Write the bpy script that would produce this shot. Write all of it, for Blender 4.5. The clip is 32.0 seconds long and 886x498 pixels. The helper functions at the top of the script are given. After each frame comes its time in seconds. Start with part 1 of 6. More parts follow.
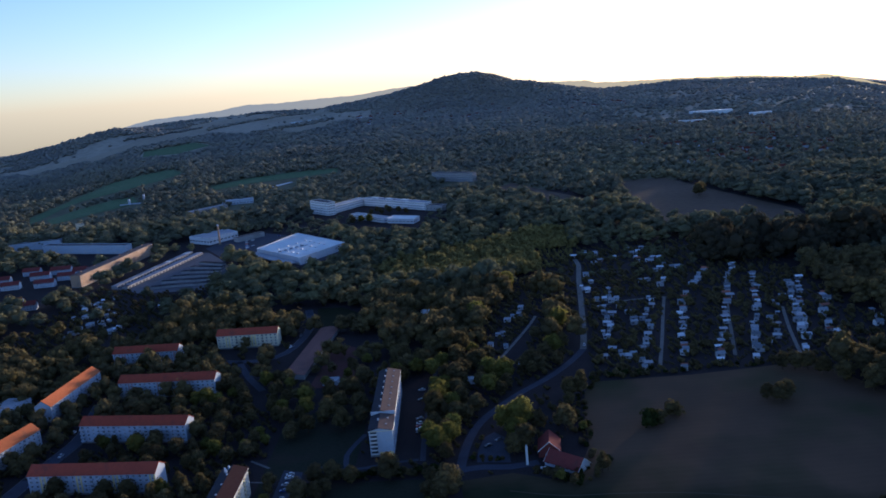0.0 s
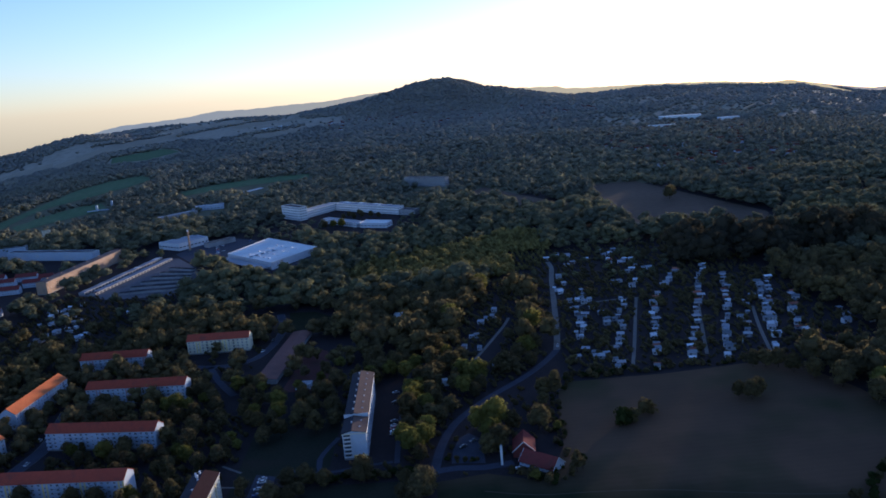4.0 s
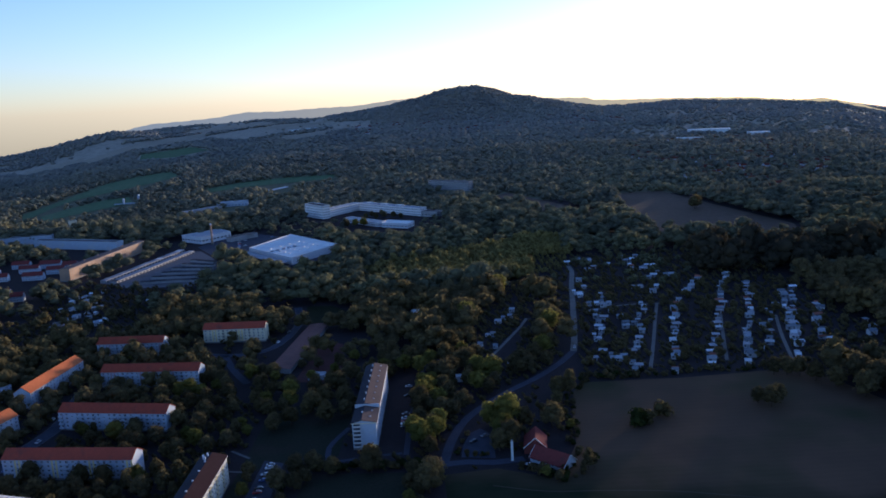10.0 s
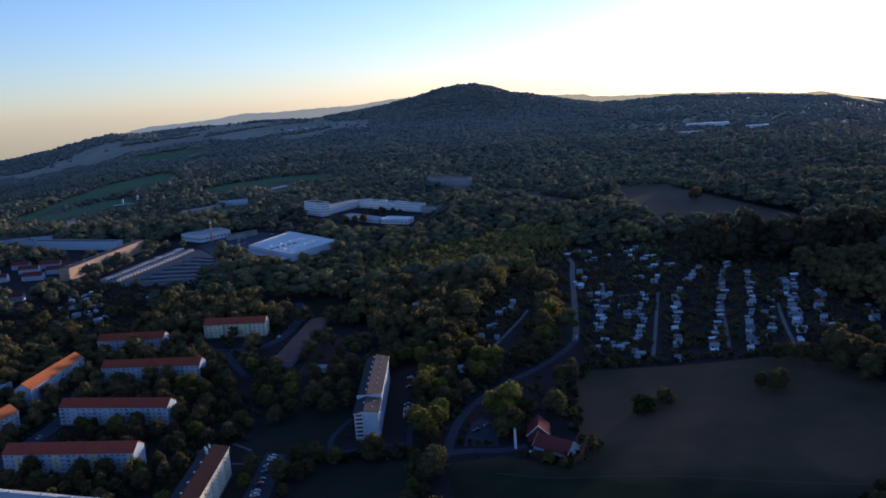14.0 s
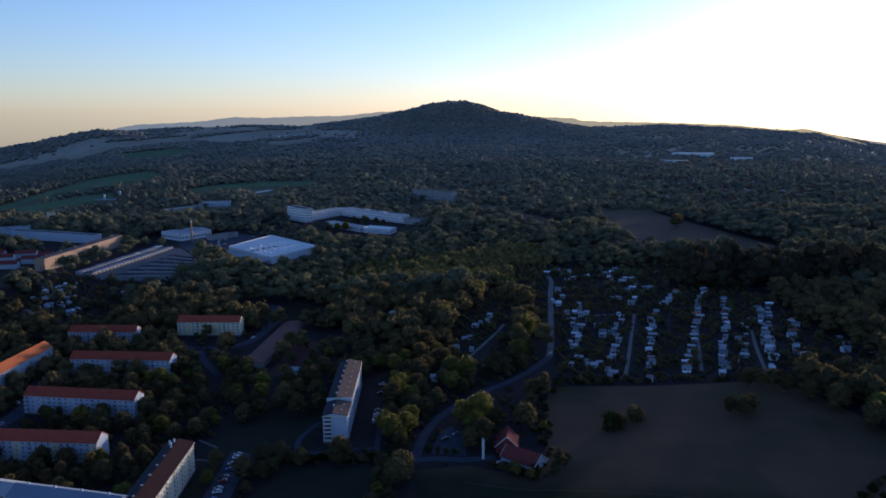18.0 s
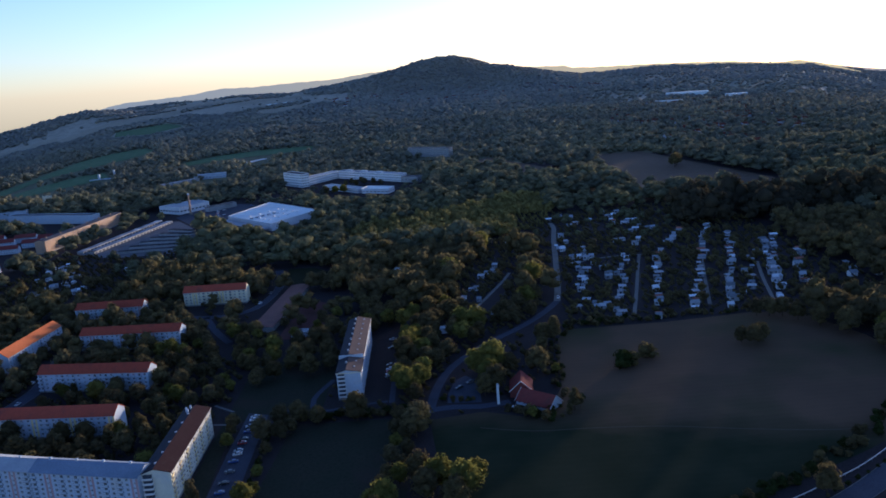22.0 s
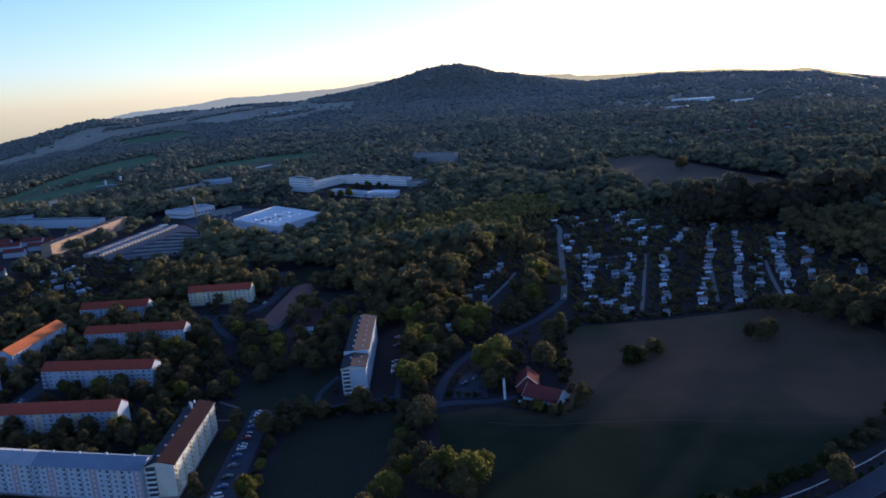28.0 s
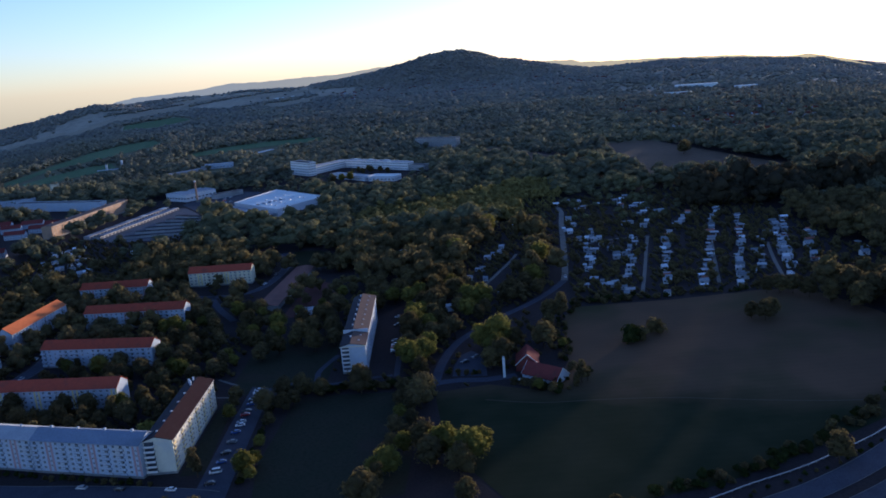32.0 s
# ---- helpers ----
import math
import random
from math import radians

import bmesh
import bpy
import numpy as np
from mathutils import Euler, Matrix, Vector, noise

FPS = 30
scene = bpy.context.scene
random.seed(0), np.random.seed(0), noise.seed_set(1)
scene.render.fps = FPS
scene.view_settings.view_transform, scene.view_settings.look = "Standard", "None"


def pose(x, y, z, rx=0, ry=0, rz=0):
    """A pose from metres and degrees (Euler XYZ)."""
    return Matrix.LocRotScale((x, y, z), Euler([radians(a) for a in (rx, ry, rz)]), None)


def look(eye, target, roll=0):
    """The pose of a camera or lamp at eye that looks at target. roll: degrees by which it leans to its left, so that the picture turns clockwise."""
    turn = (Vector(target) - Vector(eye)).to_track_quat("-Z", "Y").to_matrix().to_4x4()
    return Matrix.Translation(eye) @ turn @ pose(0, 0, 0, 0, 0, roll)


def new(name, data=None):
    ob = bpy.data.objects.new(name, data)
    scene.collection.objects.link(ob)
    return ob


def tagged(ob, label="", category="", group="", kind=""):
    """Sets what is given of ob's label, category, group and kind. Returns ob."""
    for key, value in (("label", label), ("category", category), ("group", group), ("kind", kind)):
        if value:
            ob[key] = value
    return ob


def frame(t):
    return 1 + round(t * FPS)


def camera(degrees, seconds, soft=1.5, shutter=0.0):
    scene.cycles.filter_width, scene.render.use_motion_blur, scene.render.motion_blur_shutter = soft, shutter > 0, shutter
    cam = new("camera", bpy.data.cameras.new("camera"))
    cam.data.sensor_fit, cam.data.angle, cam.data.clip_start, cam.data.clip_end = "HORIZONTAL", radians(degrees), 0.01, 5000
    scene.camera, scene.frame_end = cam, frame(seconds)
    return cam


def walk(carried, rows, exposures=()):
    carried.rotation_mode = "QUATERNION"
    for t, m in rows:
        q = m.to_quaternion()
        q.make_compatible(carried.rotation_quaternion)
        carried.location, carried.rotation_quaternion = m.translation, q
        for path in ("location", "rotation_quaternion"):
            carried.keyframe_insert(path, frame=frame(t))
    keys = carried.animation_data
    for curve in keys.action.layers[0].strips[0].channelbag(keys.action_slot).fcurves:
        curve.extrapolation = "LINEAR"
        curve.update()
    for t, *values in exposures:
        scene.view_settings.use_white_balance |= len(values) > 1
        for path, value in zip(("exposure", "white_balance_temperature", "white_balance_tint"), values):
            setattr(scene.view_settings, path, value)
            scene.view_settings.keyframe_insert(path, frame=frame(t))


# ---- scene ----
cam = camera(58.0, 32.0, 1.7)
PATH = [
    (0, (0.00, 0.00, 192.30), (-1.323, 97.807, 171.512), -4.88),
    (0.5, (-0.24, 1.12, 191.42), (-2.177, 98.870, 170.422), -5.66),
    (1, (-0.32, 2.10, 190.67), (-3.028, 99.560, 168.432), -5.71),
    (1.5, (-0.46, 2.79, 190.16), (-2.444, 100.213, 167.709), -6.61),
    (2, (-0.62, 2.88, 189.70), (-2.387, 100.195, 166.773), -6.95),
    (2.5, (-0.89, 2.28, 189.23), (-1.800, 99.756, 166.923), -6.79),
    (3, (-1.17, 1.58, 189.21), (-1.987, 99.138, 167.279), -6.44),
    (3.5, (-0.92, 1.07, 189.18), (0.286, 98.973, 168.829), -5.74),
    (5.5, (1.50, 1.43, 186.35), (2.107, 99.378, 166.189), -2.98),
    (6, (1.54, 1.60, 185.15), (0.738, 99.649, 165.514), -3.24),
    (6.5, (1.34, 1.90, 184.27), (1.193, 99.887, 164.289), -3.72),
    (7, (0.98, 2.02, 183.29), (0.326, 100.130, 163.941), -4.27),
    (7.5, (0.89, 2.32, 182.53), (0.064, 100.459, 163.341), -4.79),
    (8, (0.96, 2.79, 181.72), (0.186, 100.733, 161.571), -4.70),
    (8.5, (1.07, 3.08, 180.88), (0.206, 100.994, 160.572), -4.56),
    (9, (1.29, 3.14, 180.03), (0.072, 100.982, 159.395), -4.55),
    (9.5, (1.79, 3.24, 179.51), (0.947, 101.113, 159.023), -3.92),
    (10, (2.40, 3.14, 178.74), (1.678, 101.315, 159.735), -3.23),
    (10.5, (2.68, 3.26, 178.05), (2.058, 101.582, 159.806), -2.60),
    (11, (2.66, 3.60, 177.10), (1.746, 101.701, 157.741), -3.19),
    (11.5, (2.07, 3.73, 176.01), (1.112, 101.859, 156.806), -3.79),
    (12, (1.57, 3.68, 174.93), (0.414, 101.796, 155.657), -4.63),
    (12.5, (1.31, 3.78, 174.39), (-0.311, 101.704, 154.179), -5.24),
    (13, (1.52, 3.92, 174.27), (1.470, 101.892, 154.216), -4.69),
    (13.5, (1.82, 3.87, 173.75), (1.432, 102.016, 154.603), -4.34),
    (15.5, (2.55, 4.49, 170.04), (2.193, 102.660, 151.012), -2.87),
    (16, (2.86, 4.61, 169.69), (2.702, 102.552, 149.486), -2.31),
    (16.5, (3.27, 4.52, 169.35), (3.461, 102.417, 148.955), -2.08),
    (17, (3.45, 3.78, 168.79), (4.080, 102.028, 150.166), -2.18),
    (17.5, (3.64, 3.16, 168.44), (4.440, 101.502, 150.319), -1.54),
    (18, (3.64, 2.87, 168.03), (5.185, 101.376, 150.879), -0.56),
    (18.5, (3.39, 2.72, 167.30), (4.802, 101.176, 149.860), -0.67),
    (19, (2.96, 2.79, 166.63), (4.290, 101.292, 149.427), -1.69),
    (19.5, (2.44, 3.17, 165.86), (3.640, 101.520, 147.813), -2.56),
    (20, (2.21, 3.50, 165.44), (3.886, 101.583, 146.042), -2.88),
    (20.5, (2.11, 3.76, 165.03), (3.601, 101.716, 144.982), -3.59),
    (21, (2.20, 3.96, 164.24), (3.481, 101.800, 143.631), -2.65),
    (21.5, (2.14, 4.25, 163.82), (3.634, 101.696, 141.427), -3.23),
    (22, (2.14, 4.57, 163.23), (3.407, 102.069, 141.024), -4.60),
    (22.5, (2.31, 4.52, 162.70), (4.508, 102.026, 140.612), -4.52),
    (23, (2.55, 4.50, 162.10), (4.687, 102.063, 140.269), -4.13),
    (23.5, (2.61, 4.66, 161.48), (4.228, 102.279, 139.833), -3.65),
    (24, (2.68, 4.99, 160.76), (3.729, 102.629, 139.186), -3.50),
    (24.5, (2.45, 5.09, 159.96), (3.833, 102.753, 138.490), -3.54),
    (25, (2.36, 5.50, 159.34), (3.537, 103.069, 137.483), -3.76),
    (25.5, (2.23, 5.59, 158.66), (2.988, 102.941, 135.825), -3.88),
    (27.5, (1.47, 5.30, 156.04), (3.002, 102.981, 134.703), -4.72),
    (28, (1.57, 5.77, 155.07), (2.230, 103.535, 134.078), -4.76),
    (28.5, (1.84, 6.55, 154.46), (1.132, 104.320, 133.453), -4.40),
    (29, (1.82, 6.92, 153.91), (1.477, 104.981, 134.295), -5.02),
    (29.5, (1.69, 7.02, 153.01), (1.005, 104.979, 132.899), -5.33),
    (30, (1.44, 7.01, 152.03), (1.433, 104.763, 130.971), -6.08),
    (30.5, (1.70, 7.07, 151.21), (1.223, 104.640, 129.307), -6.12),
    (31, (1.93, 6.99, 150.99), (1.647, 104.550, 129.035), -6.28),
    (31.5, (2.12, 6.69, 150.66), (3.287, 104.122, 128.168), -6.22),
    (32, (2.50, 6.57, 149.90), (2.732, 104.010, 127.408), -4.71),
]
walk(cam, [(t, look(eye, target, roll)) for t, eye, target, roll in PATH], [(t, 0.79 + e, 5150, 28) for t, e in ((0, 0), (1, 0), (2, 0.15), (3, 0.22), (3.5, 0.12), (5.5, -0.35), (6, -0.4), (7, -0.4), (8, -0.35), (9, -0.2), (10, -0.05), (11, -0.15), (12, -0.3), (13, -0.3), (16, -0.45), (18, -0.45), (19, -0.7), (20, -0.75), (21, -0.4), (22, 0.06), (23, 0.14), (24, 0.2), (25, 0.15), (28, 0.02), (30, -0.04), (32, 0.0))])


# ---- world, sun, exposure ----
SUN_AZ, SUN_EL = 36.0, 2.7          # degrees clockwise from +y, degrees above the horizon
world = bpy.data.worlds.new("world")
scene.world = world
world.use_nodes = True
wn, wl = world.node_tree.nodes, world.node_tree.links
sky = wn.new("ShaderNodeTexSky")
sky.sky_type = "NISHITA"
sky.sun_disc = False
sky.sun_elevation = radians(10.0)
sky.sun_rotation = radians(SUN_AZ)
sky.altitude = 300
sky.air_density = 1.0
sky.dust_density = 0.35
sky.ozone_density = 2.5
wl.new(sky.outputs[0], wn["Background"].inputs[0])
wn["Background"].inputs[1].default_value = 0.115
sun_data = bpy.data.lights.new("sun", "SUN")
sun_data.energy = 4.6
sun_data.angle = radians(3.0)
sun_data.color = (1.0, 0.77, 0.43)
sun = new("sun", sun_data)
sun.matrix_world = look((math.sin(radians(SUN_AZ)) * 3000, math.cos(radians(SUN_AZ)) * 3000, 3000 * math.tan(radians(SUN_EL))), (0, 0, 0))

rnd = random.Random(7)


# ---- materials ----
def nodes_of(name):
    m = bpy.data.materials.new(name)
    m.use_nodes = True
    nt = m.node_tree
    return m, nt.nodes, nt.links, nt.nodes["Principled BSDF"]


def noise_node(n, l, pos, scale, detail=4.0):
    t = n.new("ShaderNodeTexNoise")
    t.inputs["Scale"].default_value = scale
    t.inputs["Detail"].default_value = detail
    l.new(pos, t.inputs["Vector"])
    return t.outputs["Fac"]


def mix_col(n, l, fac, a, b):
    x = n.new("ShaderNodeMix")
    x.data_type = "RGBA"
    for s, v in ((0, fac), (6, a), (7, b)):
        if isinstance(v, (tuple, list)):
            x.inputs[s].default_value = (*v[:3], 1)
        elif isinstance(v, float):
            x.inputs[s].default_value = v
        else:
            l.new(v, x.inputs[s])
    return x.outputs[2]


def ramp(n, l, fac, a, b):
    r = n.new("ShaderNodeMapRange")
    l.new(fac, r.inputs[0])
    r.inputs[1].default_value, r.inputs[2].default_value = a, b
    return r.outputs[0]


def mat(name, c1, c2, scale=0.3, rough=0.85, spec=0.03, bump=0.2, metal=0.0, stain=None, rand=0.0):
    """A surface with two scales of variation: c1 to c2 in patches of about 1/scale metres, and a finer grain."""
    m, n, l, p = nodes_of(name)
    pos = n.new("ShaderNodeNewGeometry").outputs["Position"]
    big = ramp(n, l, noise_node(n, l, pos, scale), 0.3, 0.7)
    fine = noise_node(n, l, pos, scale * 11)
    col = mix_col(n, l, big, c1, c2)
    dark = tuple(0.72 * v for v in c1)
    col = mix_col(n, l, ramp(n, l, fine, 0.45, 0.75), col, dark)
    if stain:
        col = mix_col(n, l, ramp(n, l, noise_node(n, l, pos, scale * 0.37, 6.0), 0.55, 0.72), col, stain)
    if rand:
        r = n.new("ShaderNodeObjectInfo").outputs["Random"]
        h = n.new("ShaderNodeHueSaturation")
        l.new(col, h.inputs["Color"])
        mr = n.new("ShaderNodeMapRange")
        mr.inputs[3].default_value, mr.inputs[4].default_value = 1 - rand, 1 + rand
        l.new(r, mr.inputs[0])
        l.new(mr.outputs[0], h.inputs["Value"])
        col = h.outputs[0]
    l.new(col, p.inputs["Base Color"])
    p.inputs["Roughness"].default_value = rough
    p.inputs["Specular IOR Level"].default_value = spec
    p.inputs["Metallic"].default_value = metal
    if bump:
        b = n.new("ShaderNodeBump")
        b.inputs["Strength"].default_value = bump
        b.inputs["Distance"].default_value = 0.1
        l.new(fine, b.inputs["Height"])
        l.new(b.outputs[0], p.inputs["Normal"])
    return m


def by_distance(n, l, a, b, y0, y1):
    """Mixes two colours by distance; the far one has the haze over the woods put in."""
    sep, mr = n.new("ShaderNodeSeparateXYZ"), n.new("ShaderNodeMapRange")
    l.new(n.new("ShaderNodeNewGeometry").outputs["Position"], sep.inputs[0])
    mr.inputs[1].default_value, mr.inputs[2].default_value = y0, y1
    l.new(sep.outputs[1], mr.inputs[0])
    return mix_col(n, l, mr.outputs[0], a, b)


def meadow_mat(name):
    """A mown meadow: dry brown on the upper part, dark uncut grass on the lower, with a ragged border and mowing bands."""
    m, n, l, p = nodes_of(name)
    pos = n.new("ShaderNodeNewGeometry").outputs["Position"]
    dry = mix_col(n, l, ramp(n, l, noise_node(n, l, pos, 0.025, 5.0), 0.35, 0.65), (0.118, 0.077, 0.05), (0.093, 0.063, 0.042))
    dry = mix_col(n, l, ramp(n, l, noise_node(n, l, pos, 0.012, 3.0), 0.52, 0.66), dry, (0.062, 0.056, 0.03))
    green = mix_col(n, l, ramp(n, l, noise_node(n, l, pos, 0.05, 5.0), 0.35, 0.65), (0.021, 0.028, 0.015), (0.031, 0.036, 0.02))
    sep = n.new("ShaderNodeSeparateXYZ")
    l.new(pos, sep.inputs[0])
    ragged = n.new("ShaderNodeMath")
    ragged.operation = "MULTIPLY_ADD"
    slant = n.new("ShaderNodeMath")
    slant.operation = "MULTIPLY_ADD"
    l.new(sep.outputs[0], slant.inputs[0])
    slant.inputs[1].default_value = 0.3
    l.new(sep.outputs[1], slant.inputs[2])
    l.new(noise_node(n, l, pos, 0.03, 5.0), ragged.inputs[0])
    ragged.inputs[1].default_value = 46.0
    l.new(slant.outputs[0], ragged.inputs[2])
    col = mix_col(n, l, ramp(n, l, ragged.outputs[0], 370.0, 404.0), green, dry)
    bands = n.new("ShaderNodeTexWave")
    bands.inputs["Scale"].default_value, bands.inputs["Distortion"].default_value = 0.07, 2.0
    bands.bands_direction = "Y"
    l.new(pos, bands.inputs["Vector"])
    h = n.new("ShaderNodeHueSaturation")
    l.new(col, h.inputs["Color"])
    mr = n.new("ShaderNodeMapRange")
    mr.inputs[3].default_value, mr.inputs[4].default_value = 0.975, 1.025
    l.new(bands.outputs["Fac"], mr.inputs[0])
    l.new(mr.outputs[0], h.inputs["Value"])
    l.new(h.outputs[0], p.inputs["Base Color"])
    p.inputs["Roughness"].default_value = 0.95
    p.inputs["Specular IOR Level"].default_value = 0.02
    return m


def leaf_mat(name, c1, c2, c3, through_light=0.35, wide=False, hill=None):
    """Foliage: hue differs from tree to tree and from clump to clump; light passes through the leaves."""
    m, n, l, p = nodes_of(name)
    pos = n.new("ShaderNodeNewGeometry").outputs["Position"]
    tree = ramp(n, l, noise_node(n, l, pos, 0.012 if wide else 0.045, 2.0), 0.35, 0.65)
    clump = ramp(n, l, noise_node(n, l, pos, 0.7, 3.0), 0.3, 0.75)
    # far leaf colours are paled to stand for haze
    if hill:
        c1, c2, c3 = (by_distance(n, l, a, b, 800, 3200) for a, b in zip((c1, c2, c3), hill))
    col = mix_col(n, l, tree, c1, c2)
    col = mix_col(n, l, clump, col, c3)
    if wide:      # broad random patches take the darkest leaf colour
        col = mix_col(n, l, ramp(n, l, noise_node(n, l, pos, 0.0045, 3.0), 0.42, 0.62), col, c3)
    h = n.new("ShaderNodeHueSaturation")
    mr = n.new("ShaderNodeMapRange")
    mr.inputs[3].default_value, mr.inputs[4].default_value = (0.88, 1.14) if wide else (0.75, 1.25)
    l.new(n.new("ShaderNodeNewGeometry").outputs["Random Per Island"] if wide else n.new("ShaderNodeObjectInfo").outputs["Random"], mr.inputs[0])
    l.new(mr.outputs[0], h.inputs["Value"])
    l.new(col, h.inputs["Color"])
    d, t, mx = n.new("ShaderNodeBsdfDiffuse"), n.new("ShaderNodeBsdfTranslucent"), n.new("ShaderNodeMixShader")
    l.new(h.outputs[0], d.inputs[0])
    l.new(h.outputs[0], t.inputs[0])
    mx.inputs[0].default_value = through_light
    l.new(d.outputs[0], mx.inputs[1])
    l.new(t.outputs[0], mx.inputs[2])
    out = [q for q in n if q.type == "OUTPUT_MATERIAL"][0]
    l.new(mx.outputs[0], out.inputs[0])
    n.remove(p)
    return m


def glass_mat(name, tint=(0.07, 0.08, 0.1)):
    m, n, l, p = nodes_of(name)
    p.inputs["Base Color"].default_value = (*tint, 1)
    p.inputs["Roughness"].default_value = 0.12
    p.inputs["Specular IOR Level"].default_value = 0.5
    return m


